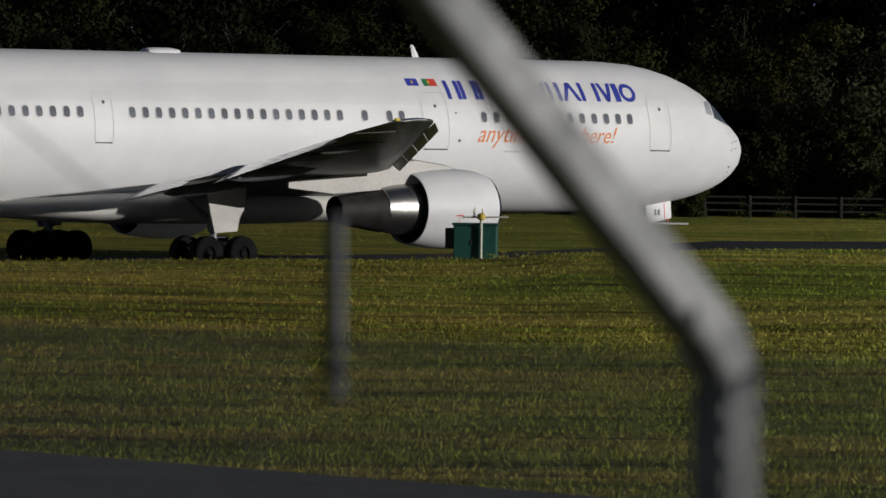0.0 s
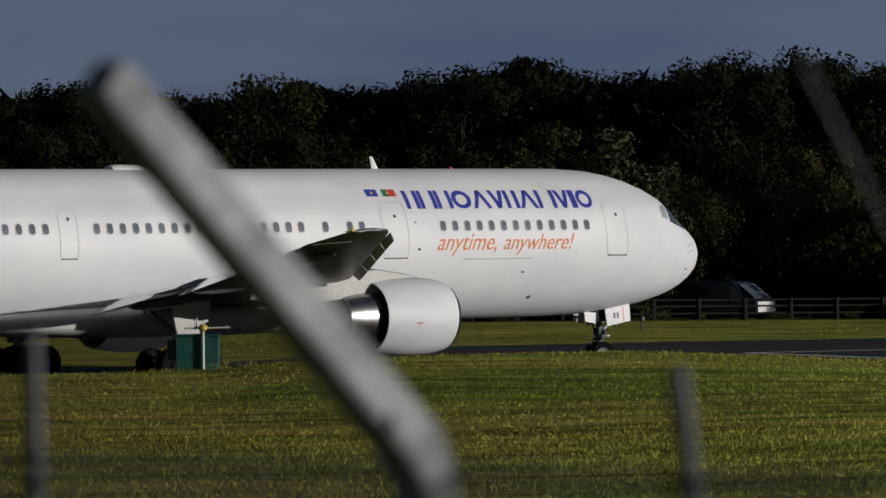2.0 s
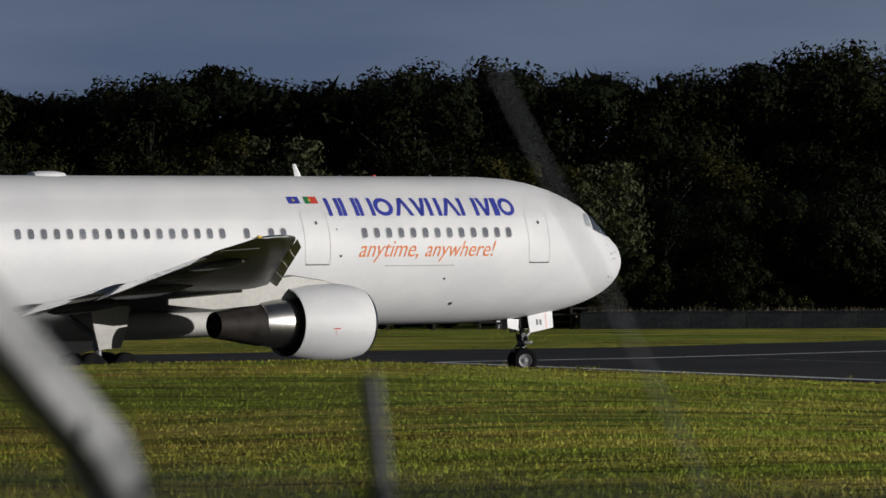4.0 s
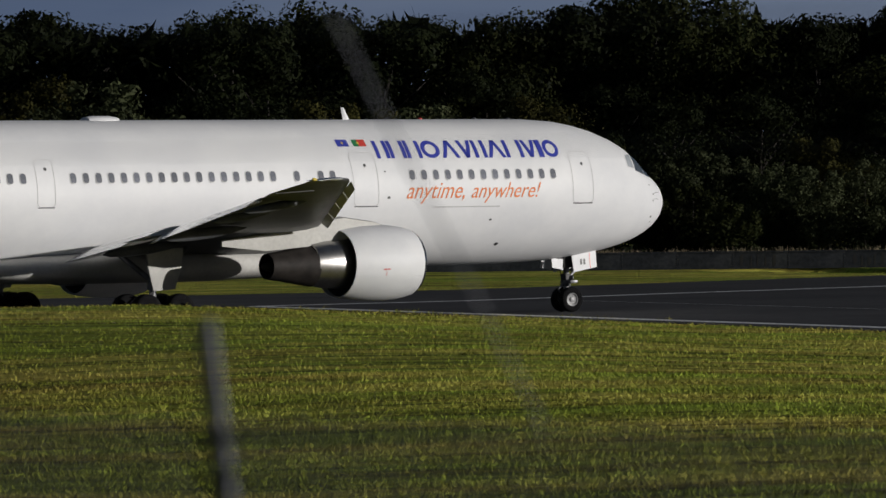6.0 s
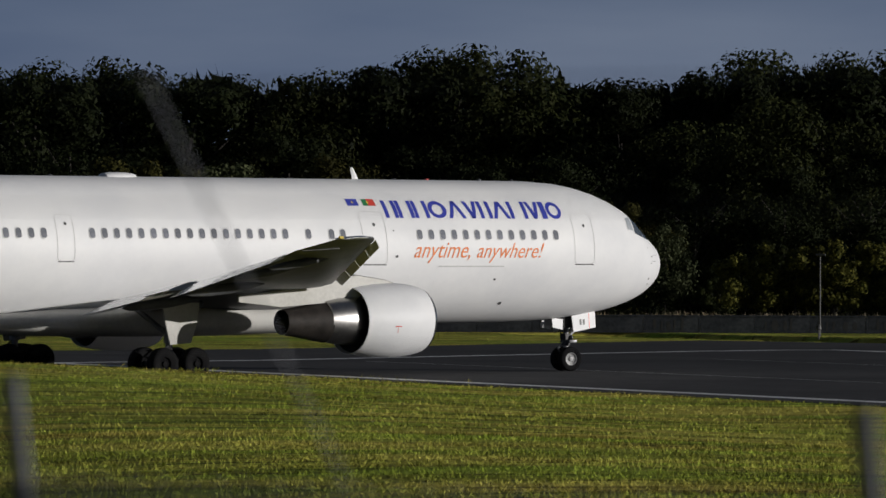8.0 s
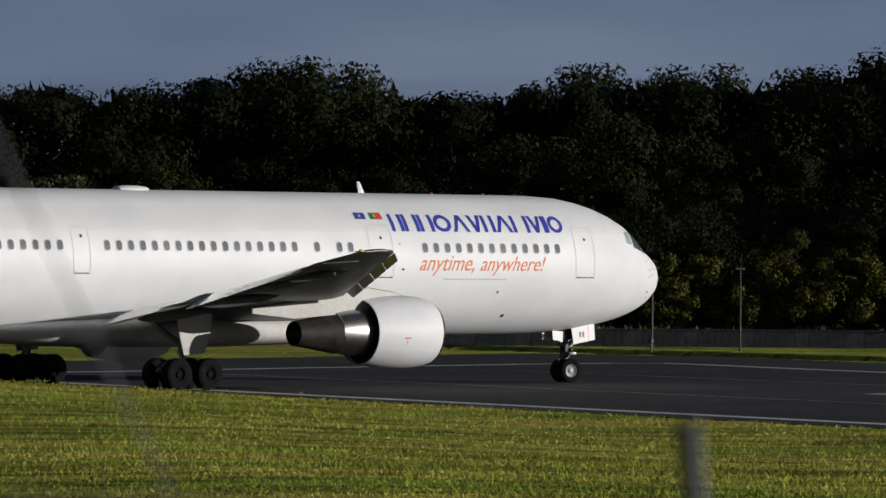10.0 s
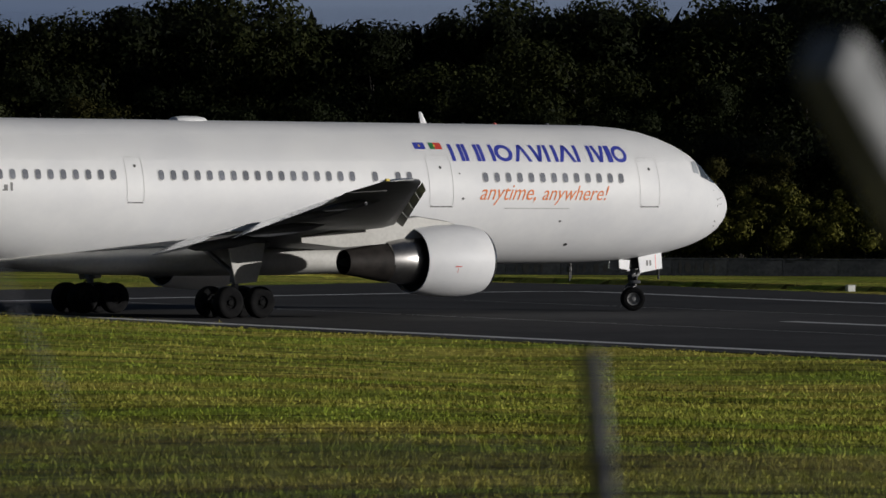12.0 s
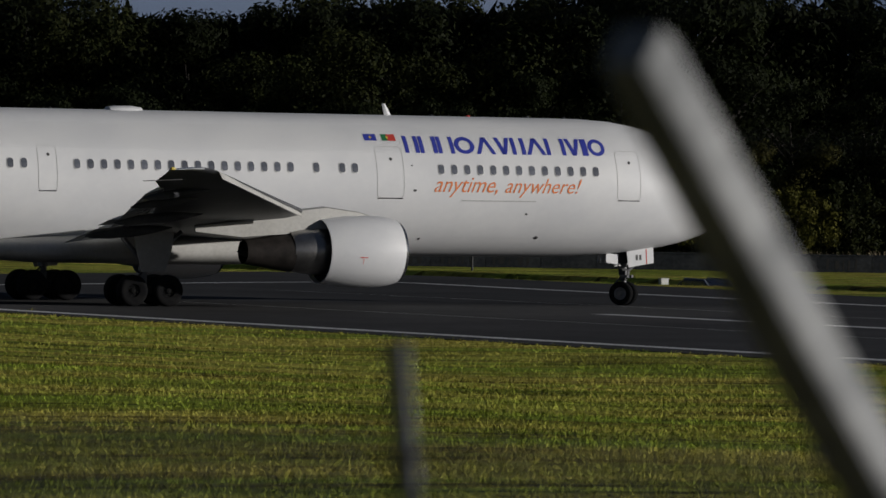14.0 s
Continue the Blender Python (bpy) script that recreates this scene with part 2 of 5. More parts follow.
M = dict(
    grass=grass_mat("mown grass", (0.46, 0.42, 0.34), (0.200, 0.262, 0.032), (0.415, 0.370, 0.080)),
    blade=grass_mat("grass blades", (0.52, 0.48, 0.40), (0.245, 0.315, 0.041), (0.405, 0.368, 0.090)),
    asphalt=mat("runway asphalt", (0.040, 0.040, 0.042), (0.066, 0.065, 0.066), 0.12, 0.88, fine=0.22, bump=0.004, bump_scale=30, stretch=(1, 1, 1), spec=0.15),
    road=mat("perimeter road concrete", (0.055, 0.055, 0.056), (0.085, 0.085, 0.084), 0.6, 0.9, fine=0.15, bump=0.004, bump_scale=20),
    line=mat("worn white road paint", (0.58, 0.58, 0.58), (0.80, 0.80, 0.79), 1.2, 0.7, fine=0.2),
    white=mat("glossy white aircraft paint", (0.685, 0.69, 0.705), (0.78, 0.78, 0.78), 0.40, 0.50, spec=0.32, stretch=(0.7, 1, 0.9), fine=0.012),
    # far darker than wing grey: the underside's shadow is put into this paint
    grey=mat("grey aircraft paint with underside shadow", (0.050, 0.052, 0.058), (0.090, 0.093, 0.10), 0.8, 0.42, spec=0.20, fine=0.15),
    flapw=mat("pale grey flap paint", (0.60, 0.61, 0.62), (0.70, 0.705, 0.71), 0.8, 0.14, spec=0.6, coat=0.3, fine=0.08),
    belly=mat("pale beige fairing paint", (0.48, 0.47, 0.44), (0.58, 0.57, 0.54), 0.6, 0.55, spec=0.2, fine=0.08),
    joint=mat("painted skin joint", (0.65, 0.655, 0.665), (0.72, 0.72, 0.72), 0.8, 0.5, spec=0.32),
    # pale base stands in for sky reflected in the cockpit side panes
    glare_pane=mat("cockpit glass, pale reflection in colour", (0.34, 0.37, 0.40), (0.46, 0.48, 0.50), 2.0, 0.15, spec=0.6),
    seam=mat("grey seam sealant", (0.42, 0.42, 0.42), (0.52, 0.52, 0.51), 6, 0.6),
    metal=mat("polished bare metal", (0.55, 0.55, 0.56), (0.66, 0.66, 0.67), 2.0, 0.22, metal=1.0, fine=0.05),
    core=mat("heat-stained steel", (0.30, 0.29, 0.28), (0.44, 0.43, 0.42), 1.5, 0.32, metal=1.0, fine=0.08),
    nozzle=mat("sooty exhaust steel", (0.016, 0.014, 0.013), (0.036, 0.031, 0.028), 2.0, 0.6, metal=0.1, spec=0.15, fine=0.15),
    # black for the sooty plug and for shadow painted into open recesses
    soot_shadow=mat("sooty black and recess shadow", (0.012, 0.012, 0.012), (0.03, 0.03, 0.03), 3.0, 0.9),
    glass=mat("dark cockpit glass", (0.06, 0.075, 0.09), (0.10, 0.12, 0.14), 1.0, 0.10, spec=0.8),
    pane=mat("cabin window with blind", (0.085, 0.095, 0.120), (0.16, 0.17, 0.20), 3.0, 0.30, random_tint=0.25, spec=0.3),
    rim_w=mat("window frame paint", (0.60, 0.60, 0.60), (0.65, 0.65, 0.65), 3.0, 0.5),
    tyre=mat("black tyre rubber", (0.007, 0.007, 0.008), (0.014, 0.014, 0.014), 4.0, 0.9, spec=0.06, fine=0.1),
    # main wheel rims: the wing's shadow over them is put into the colour
    hub_dark=mat("wheel rim darkened for wing shadow", (0.007, 0.007, 0.008), (0.014, 0.014, 0.014), 4.0, 0.85, spec=0.06),
    straw=mat("dry straw grass", (0.15, 0.12, 0.075), (0.34, 0.28, 0.17), 3.0, 0.9),
    hub=mat("silver wheel rim", (0.22, 0.22, 0.225), (0.34, 0.34, 0.34), 4.0, 0.5, metal=0.3),
    strut=mat("grey gear leg", (0.14, 0.14, 0.145), (0.24, 0.24, 0.245), 4.0, 0.4, metal=0.3, fine=0.1),
    dark=mat("dark undercarriage", (0.03, 0.03, 0.03), (0.06, 0.06, 0.06), 4.0, 0.6),
    blue=mat("blue livery paint", (0.036, 0.050, 0.34), (0.050, 0.066, 0.39), 1.5, 0.6, spec=0.15),
    orange=mat("orange livery paint", (0.80, 0.25, 0.10), (0.84, 0.29, 0.12), 1.5, 0.65, spec=0.12),
    red=mat("red paint", (0.55, 0.05, 0.04), (0.62, 0.07, 0.05), 2.0, 0.4),
    green=mat("green paint", (0.02, 0.18, 0.06), (0.03, 0.2, 0.08), 2.0, 0.4),
    yellow=mat("yellow paint", (0.6, 0.45, 0.05), (0.65, 0.5, 0.08), 2.0, 0.4),
    spray=mat("black spray paint", (0.010, 0.010, 0.011), (0.02, 0.02, 0.02), 2.0, 0.7),
    ink=mat("dark marking paint", (0.04, 0.04, 0.045), (0.07, 0.07, 0.07), 2.0, 0.5),
    cabinet=mat("dark green painted steel", (0.012, 0.070, 0.058), (0.018, 0.090, 0.072), 2.5, 0.45, fine=0.1),
    pipe=mat("white painted pipe", (0.60, 0.60, 0.52), (0.72, 0.71, 0.62), 5, 0.5, fine=0.1),
    concrete=mat("weathered concrete", (0.17, 0.175, 0.18), (0.42, 0.425, 0.43), 5.0, 0.95, fine=0.2, bump=0.004, spec=0.1),
    wallc=mat("dark mottled concrete wall", (0.020, 0.023, 0.028), (0.052, 0.056, 0.062), 0.35, 0.9, fine=0.3, bump=0.01, bump_scale=6, spec=0.08),
    galv=mat("galvanised steel wire", (0.050, 0.055, 0.062), (0.085, 0.09, 0.10), 20, 0.7),
    stay=mat("dark galvanised bar", (0.10, 0.105, 0.13), (0.16, 0.165, 0.19), 20, 0.6),
    bark=mat("dark bark", (0.020, 0.017, 0.013), (0.045, 0.038, 0.030), 3.0, 0.9, bump=0.02),
    # below real leaf tone: the wood's shading is put into both leaf colours
    leaf_dark=leaf_mat("woodland leaves darkened for shading", (0.006, 0.009, 0.0035), (0.017, 0.021, 0.008)),
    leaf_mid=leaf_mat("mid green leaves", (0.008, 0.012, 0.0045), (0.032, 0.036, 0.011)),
    leaf_olive=leaf_mat("olive leaves", (0.014, 0.015, 0.005), (0.058, 0.054, 0.015)),
    leaf_bush=leaf_mat("yellowing shrub leaves", (0.016, 0.021, 0.005), (0.135, 0.128, 0.028)),
    leaf_grey=leaf_mat("grey green willow leaves", (0.014, 0.019, 0.008), (0.072, 0.082, 0.040)),
    van_blue=mat("dark blue van paint", (0.006, 0.010, 0.030), (0.01, 0.016, 0.04), 1.0, 0.25, coat=0.5),
    van_white=mat("white van paint", (0.65, 0.65, 0.65), (0.7, 0.7, 0.7), 1.0, 0.35),
    car=mat("silver car paint", (0.50, 0.52, 0.54), (0.56, 0.58, 0.60), 1.0, 0.3, metal=0.3, coat=0.4),
)

# ---------------------------------------------------------------- building helpers


def mesh_of(name, bm, material):
    me = bpy.data.meshes.new(name)
    bm.to_mesh(me)
    bm.free()
    for m in (material if isinstance(material, (list, tuple)) else [material]):
        me.materials.append(m)
    return me


def part(name, bm, material, parent=None, label="", smooth=False):
    me = mesh_of(name, bm, material)
    if smooth:
        me.polygons.foreach_set("use_smooth", [True] * len(me.polygons))
        me.set_sharp_from_angle(angle=radians(35))
    ob = new(name, me)
    ob.parent = parent
    if label:
        ob["label"] = label
    return ob


def empty(name, label, category, group="", kind=""):
    return tagged(new(name), label, category, group, kind)


def ring_loft(bm, rings, close=True, cap=(True, True), mi=0):
    """Skin between rings of points, all of one count."""
    vs = [[bm.verts.new(p) for p in r] for r in rings]
    n = len(vs[0])
    for a, b in zip(vs, vs[1:]):
        for i in range(n if close else n - 1):
            f = bm.faces.new((a[i], a[(i + 1) % n], b[(i + 1) % n], b[i]))
            f.material_index = mi
    if cap[0]:
        bm.faces.new(vs[0][::-1]).material_index = mi
    if cap[1]:
        bm.faces.new(vs[-1]).material_index = mi
    return vs


def tube(bm, a, b, ra, rb=None, n=8, mi=0):
    a, b = Vector(a), Vector(b)
    rb = ra if rb is None else rb
    d = (b - a).normalized()
    u = d.orthogonal().normalized()
    v = d.cross(u)
    rings = [[p + r * (math.cos(2 * math.pi * i / n) * u + math.sin(2 * math.pi * i / n) * v) for i in range(n)] for p, r in ((a, ra), (b, rb))]
    ring_loft(bm, rings, mi=mi)


def box(bm, lo, hi, bevel=0.0, m=None, mi=0):
    r = bmesh.ops.create_cube(bm, size=1.0)
    vs = r["verts"]
    c = [(p + q) / 2 for p, q in zip(lo, hi)]
    for v in vs:
        v.co = Vector([cc + v.co[i] * (hi[i] - lo[i]) for i, cc in enumerate(c)])
    fs = {f for v in vs for f in v.link_faces}
    for f in fs:
        f.material_index = mi
    if bevel > 0:
        res = bmesh.ops.bevel(bm, geom=list({e for f in fs for e in f.edges}), offset=bevel, segments=2, affect='EDGES', profile=0.5)
        vs = list({v for f in res["faces"] for v in f.verts} | {v for v in vs if v.is_valid})
    if m is not None:
        for v in vs:
            if v.is_valid:
                v.co = m @ v.co


def lathe(bm, profile, n=40, axis="x", at=(0, 0, 0), caps=(False, False)):
    """Turn (along, radius) pairs about an axis."""
    rings = []
    for s, r in profile:
        ring = []
        for i in range(n):
            a = 2 * math.pi * i / n
            c, d = r * math.cos(a), r * math.sin(a)
            p = (s, c, d) if axis == "x" else ((c, s, d) if axis == "y" else (c, d, s))
            ring.append(Vector(p) + Vector(at))
        rings.append(ring)
    ring_loft(bm, rings, cap=caps)


def finish(bm):
    bmesh.ops.recalc_face_normals(bm, faces=bm.faces)
    return bm


def smoothstep(a, b, x):
    t = min(1.0, max(0.0, (x - a) / (b - a)))
    return t * t * (3 - 2 * t)


# ---------------------------------------------------------------- ground
# near edge of the pavement: the taxiway's side, then along the runway
EDGE = [(-140, 98), (-60, 160), (-7, 200.5), (0, 204.5), (8, 208), (17, 211.5), (29, 217.5), (32.6, 216.5), (38.9, 196.0), (44.6, 178.0), (76, 81.6)]
CREST = [(-200, 0.45), (-12, 0.60), (1.6, 0.62), (4, 0.84), (9, 0.94), (15.5, 0.98), (21, 0.72), (25, 0.46), (29, 0.24), (33, 0.06), (37, 0.0), (400, 0.0)]


def lerp(table, x):
    for (a, p), (b, q) in zip(table, table[1:]):
        if x <= b:
            return p + (q - p) * max(0.0, (x - a)) / (b - a)
    return table[-1][1]


def edge_gap(x, y):
    """Distance to the pavement's near edge."""
    best = 1e9
    for (ax, ay), (bx, by) in zip(EDGE, EDGE[1:]):
        dx, dy = bx - ax, by - ay
        k = max(0.0, min(1.0, ((x - ax) * dx + (y - ay) * dy) / (dx * dx + dy * dy)))
        best = min(best, math.hypot(x - ax - k * dx, y - ay - k * dy))
    return best


def inside(poly, x, y):
    c = False
    for (ax, ay), (bx, by) in zip(poly, poly[1:] + poly[:1]):
        if (ay > y) != (by > y) and x < (bx - ax) * (y - ay) / (by - ay) + ax:
            c = not c
    return c


PAVED = EDGE + [(125, 90), (80.5, 253), (70, 300), (62, 309.5), (35.5, 283), (27, 279), (12, 273), (6, 252), (1, 239), (-8, 229), (-18, 220), (-60, 185), (-140, 122)]


LANE0, LANE_WAY = Vector((76.0, 297.0)), Vector((0.42, -0.9075))


def lane_floor(k):
    """Height of the sunken lane behind the runway, k metres along it."""
    return -1.75 + 0.05 * min(0.0, k) + 0.045 * max(0.0, k)


def ground_z(x, y):
    r = Vector((x, y)) - LANE0
    k = r.dot(LANE_WAY)
    if -42 < k < 75:
        dip = (1 - smoothstep(2.6, 4.6, abs(r.x * LANE_WAY.y - r.y * LANE_WAY.x))) * smoothstep(-42, -36, k) * (1 - smoothstep(55, 75, k))
        if dip > 0.001:
            return lane_floor(k) * dip
    bank = 3.3 * (1 - smoothstep(12, 46, math.hypot(x, y)))
    if y > 330 or x > 90 or x < -130 or y < 60:
        return bank
    if inside(PAVED, x, y):
        return bank - 0.04
    g = edge_gap(x, y)
    near = y < lerp([(-140, 98), (-7, 200.5), (29, 217.5), (33, 216.5), (44.6, 178), (76, 81.6)], x)
    rise = smoothstep(0.0, 4.0, g) * (1 - smoothstep(6, 60, g)) if near else 0.0
    ripple = 0.05 * noise.noise((x * 0.06, y * 0.35, 0)) * smoothstep(0.5, 6, g)
    return bank + lerp(CREST, x) * rise + ripple - 0.005


def build_ground():
    def axis(fine0, fine1, step, far):
        a = list(np.arange(fine0, fine1 + 1e-6, step))
        lo, hi, k = fine0, fine1, step
        while lo > -far:
            k *= 1.5
            lo -= k
            a.insert(0, lo)
        k = step
        while hi < far:
            k *= 1.5
            hi += k
            a.append(hi)
        return a
    xs = axis(-24, 92, 1.0, 4500)
    ys = axis(-10, 350, 1.25, 4500)
    verts = [(x, y, ground_z(x, y)) for y in ys for x in xs]
    n = len(xs)
    faces = [(j * n + i, j * n + i + 1, (j + 1) * n + i + 1, (j + 1) * n + i) for j in range(len(ys) - 1) for i in range(n - 1)]
    me = bpy.data.meshes.new("ground")
    me.from_pydata(verts, [], faces)
    me.polygons.foreach_set("use_smooth", [True] * len(me.polygons))
    me.materials.append(M["grass"])
    tagged(new("ground", me), "rough mown airfield grass in green and straw bands", "grass", kind="structure")


def slab(name, poly, z, material, label, category, kind="structure", depth=0.05):
    bm = bmesh.new()
    top = [bm.verts.new((x, y, z)) for x, y in poly]
    low = [bm.verts.new((x, y, z - depth)) for x, y in poly]
    f = bm.faces.new(top)
    for i in range(len(poly)):
        bm.faces.new((top[i], low[i], low[(i + 1) % len(poly)], top[(i + 1) % len(poly)]))
    finish(bm)
    bmesh.ops.triangulate(bm, faces=[f])
    me = mesh_of(name, bm, material)
    ob = tagged(new(name, me), label, category, kind=kind)
    return ob


def stripe(name, pts, width, label, z=0.006):
    """A painted line along points on the pavement."""
    bm = bmesh.new()
    rows = []
    for i, p in enumerate(pts):
        a, b = Vector(pts[max(0, i - 1)]), Vector(pts[min(len(pts) - 1, i + 1)])
        d = (b - a).normalized()
        nrm = Vector((-d.y, d.x))
        rows.append([bm.verts.new((*(Vector(p) + nrm * s * width / 2), z)) for s in (-1, 1)])
    for a, b in zip(rows, rows[1:]):
        bm.faces.new((a[0], a[1], b[1], b[0]))
    finish(bm)
    me = mesh_of(name, bm, M["line"])
    return tagged(new(name, me), label, "road marking", kind="structure")


def build_pavement():
    slab("runway", PAVED, 0.0, M["asphalt"], "dark worn asphalt runway with taxiway entry", "runway")
    d = Vector((0.3105, -0.9506))
    s = Vector((23.5, 250.3))
    stripe("runway_edge_line", [tuple(s + d * k) for k in (0, 40, 80, 120, 170)], 0.9, "white painted runway side stripe")
    stripe("runway_end_line", [(23.5, 250.6), (33, 256.4), (43.6, 267.0), (55, 277.6), (60, 281.2), (62.6, 281.6), (63.6, 279.0), (66.0, 268), (71.4, 248), (79, 220), (110, 110)], 0.9,
           "white painted line bending along pavement edge")
    for off, ln in ((14.0, 150), (30.5, 140)):
        a = s + Vector((0.9506, 0.3105)) * off
        stripe("runway_joint", [tuple(a), tuple(a + d * ln)], 0.09, "faint pale joint along the asphalt", 0.005)
    for k in range(4):
        a = Vector((56.6, 220.1)) + Vector((0.3105, -0.9506)) * (k * 50)
        stripe("runway_centre_dash", [tuple(a), tuple(a + Vector((0.3105, -0.9506)) * 30)], 0.9, "white painted runway centre dash")
    slab("road", [(-60, 133), (-6.5, 91.6), (0.6, 83.6), (6.7, 76.1), (40, 35), (30, 28), (-2, 68), (-14, 80), (-70, 124)], 0.06, M["road"], "grey concrete perimeter road", "road", depth=0.12)


def build_grass(count=150000):
    """Loose upright tufts over the field before the runway and a strip behind it."""
    rng = np.random.default_rng(4)
    verts, faces = [], []
    made = 0
    while made < count:
        far = rng.random() < 0.12
        if far:
            d = rng.uniform(255, 330)
        else:
            d = math.sqrt(rng.uniform(74 ** 2, 236 ** 2)) if rng.random() < 0.6 else rng.uniform(74, 150)
        a = radians(rng.uniform(-4.6, 17.6))
        x, y = d * math.sin(a), d * math.cos(a)
        if inside(PAVED, x, y):
            continue
        if y < 95 and y < 91.6 - (x + 6.5) * 1.15:
            continue
        z = ground_z(x, y) - 0.01
        for _ in range(2):
            px, py = x + rng.normal(0, 0.06), y + rng.normal(0, 0.06)
            t = rng.uniform(0, 2 * math.pi)
            w = rng.uniform(0.008, 0.022)
            hgt = rng.uniform(0.03, 0.09) * (1.8 if rng.random() < 0.04 else 1)
            lx, ly = rng.normal(0, 0.04), rng.normal(0, 0.04)
            k = len(verts)
            verts += [(px - w * math.cos(t), py - w * math.sin(t), z), (px + w * math.cos(t), py + w * math.sin(t), z), (px + lx, py + ly, z + hgt)]
            faces.append((k, k + 1, k + 2))
        made += 1
    # taller tussocks standing in rows along the mowing direction
    for _ in range(2600):
        d = rng.uniform(78, 222)
        a = radians(rng.uniform(-4.6, 17.6))
        x, y = d * math.sin(a), d * math.cos(a)
        run = rng.uniform(0.8, 4.5)
        if inside(PAVED, x - run, y) or inside(PAVED, x + run, y) or (y < 97 and y < 94 - (x + 6.5) * 1.15):
            continue
        m = int(run * 11)
        px = x + rng.uniform(-run, run, m)
        py = y - 0.16 * (px - x) + rng.normal(0, 0.10, m)
        z = ground_z(x, y) - 0.02
        for qx, qy in zip(px, py):
            t, w, hgt = rng.uniform(0, math.pi), rng.uniform(0.010, 0.024), rng.uniform(0.05, 0.125)
            k = len(verts)
            verts += [(qx - w * math.cos(t), qy - w * math.sin(t), z), (qx + w * math.cos(t), qy + w * math.sin(t), z), (qx + rng.normal(0, 0.05), qy + rng.normal(0, 0.05), z + hgt)]
            faces.append((k, k + 1, k + 2))
    me = bpy.data.meshes.new("grass_tufts")
    me.from_pydata(verts, [], faces)
    me.materials.append(M["blade"])
    tagged(new("grass_tufts", me), "short green and straw grass blades", "grass", kind="stuff")


# ---------------------------------------------------------------- woodland
SKYLINE = [(-6, 1.5), (-2.54, 1.57), (-1.6, 1.54), (-1.24, 1.39), (-0.25, 1.49), (0.37, 1.31), (0.84, 1.44), (1.29, 1.61), (1.6, 1.39), (2.35, 1.48), (3.08, 1.58),
           (3.6, 1.65), (4.25, 1.48), (5.2, 1.66), (6.0, 1.70), (6.27, 1.54), (6.83, 1.78), (7.19, 1.52), (7.9, 1.55), (8.4, 1.70), (9.1, 1.86),
           (9.6, 1.60), (10.05, 1.67), (10.58, 1.45), (11.4, 1.61), (12.3, 1.79), (12.9, 1.72), (13.5, 1.78), (14.1, 1.61), (14.4, 1.88), (15.0, 1.83), (24, 1.8)]


def leaf_cloud(rng, blobs, per, size):
    """Leaf sprays on the shells of overlapping blobs: small bent quads."""
    verts, faces = [], []
    for (cx, cy, cz, r) in blobs:
        for _ in range(per):
            u = rng.normal(size=3)
            u /= np.linalg.norm(u)
            k = r * (0.12 + 0.93 * rng.random() ** 0.62)
            p = np.array((cx, cy, cz)) + u * k * np.array((1, 1, 0.85))
            face = u + 0.32 * rng.normal(size=3)
            a = rng.normal(size=3)
            a -= a.dot(face) * face / face.dot(face)
            a /= np.linalg.norm(a)
            b = np.cross(a, face)
            b /= np.linalg.norm(b) + 1e-6
            s = size * rng.uniform(0.6, 1.4)
            n = len(verts)
            verts += [tuple(p - a * s), tuple(p - b * s * 0.7 + u * s * 0.2), tuple(p + a * s * 0.9 + b * s * 0.3)]
            faces.append((n, n + 1, n + 2))
    return verts, faces


def make_tree(seed, h, spread, leaves, label, trunk_h=0.3, per=560, size=0.21, blobs_n=30, girth=0.17):
    rng = np.random.default_rng(seed)
    tree = empty("tree", label, "tree", "woodland trees behind the airfield")
    bm = bmesh.new()
    tips = []
    base = [Vector((0, 0, -0.3))]
    r0 = h * 0.018
    top = Vector((rng.normal(0, 0.3), rng.normal(0, 0.3), h * 0.75))
    mid = Vector((rng.normal(0, 0.2), rng.normal(0, 0.2), h * trunk_h))
    tube(bm, (0, 0, -0.3), mid, r0, r0 * 0.8, 7)
    tube(bm, mid, top, r0 * 0.8, r0 * 0.2, 6)
    for i in range(8):
        a = rng.uniform(0, 2 * math.pi)
        s = mid.lerp(top, rng.uniform(0, 0.7))
        e = s + Vector((math.cos(a) * spread * 0.7, math.sin(a) * spread * 0.7, h * rng.uniform(0.08, 0.25)))
        tube(bm, s, e, r0 * 0.35, r0 * 0.08, 5)
        tips.append(e)
    part("trunk", finish(bm), M["bark"], tree)
    blobs = []
    for i in range(blobs_n):
        a = rng.uniform(0, 2 * math.pi)
        zz = rng.uniform(trunk_h * 0.35, 0.93)
        lim = spread * (1.0 - abs((zz - 0.5) / 0.55) ** 2.2 * 0.65)
        rr = lim * math.sqrt(rng.random())
        blobs.append((rr * math.cos(a), rr * math.sin(a), zz * h, rng.uniform(0.6, 1.2) * girth * h * (0.7 if zz > 0.8 else 1)))
    v, f = leaf_cloud(rng, blobs, per, size)
    me = bpy.data.meshes.new("crown")
    me.from_pydata(v, [], f)
    me.materials.append(M[leaves])
    cr = new("crown", me)
    cr.parent = tree
    tree["top"] = max(q[2] for q in v)
    return tree


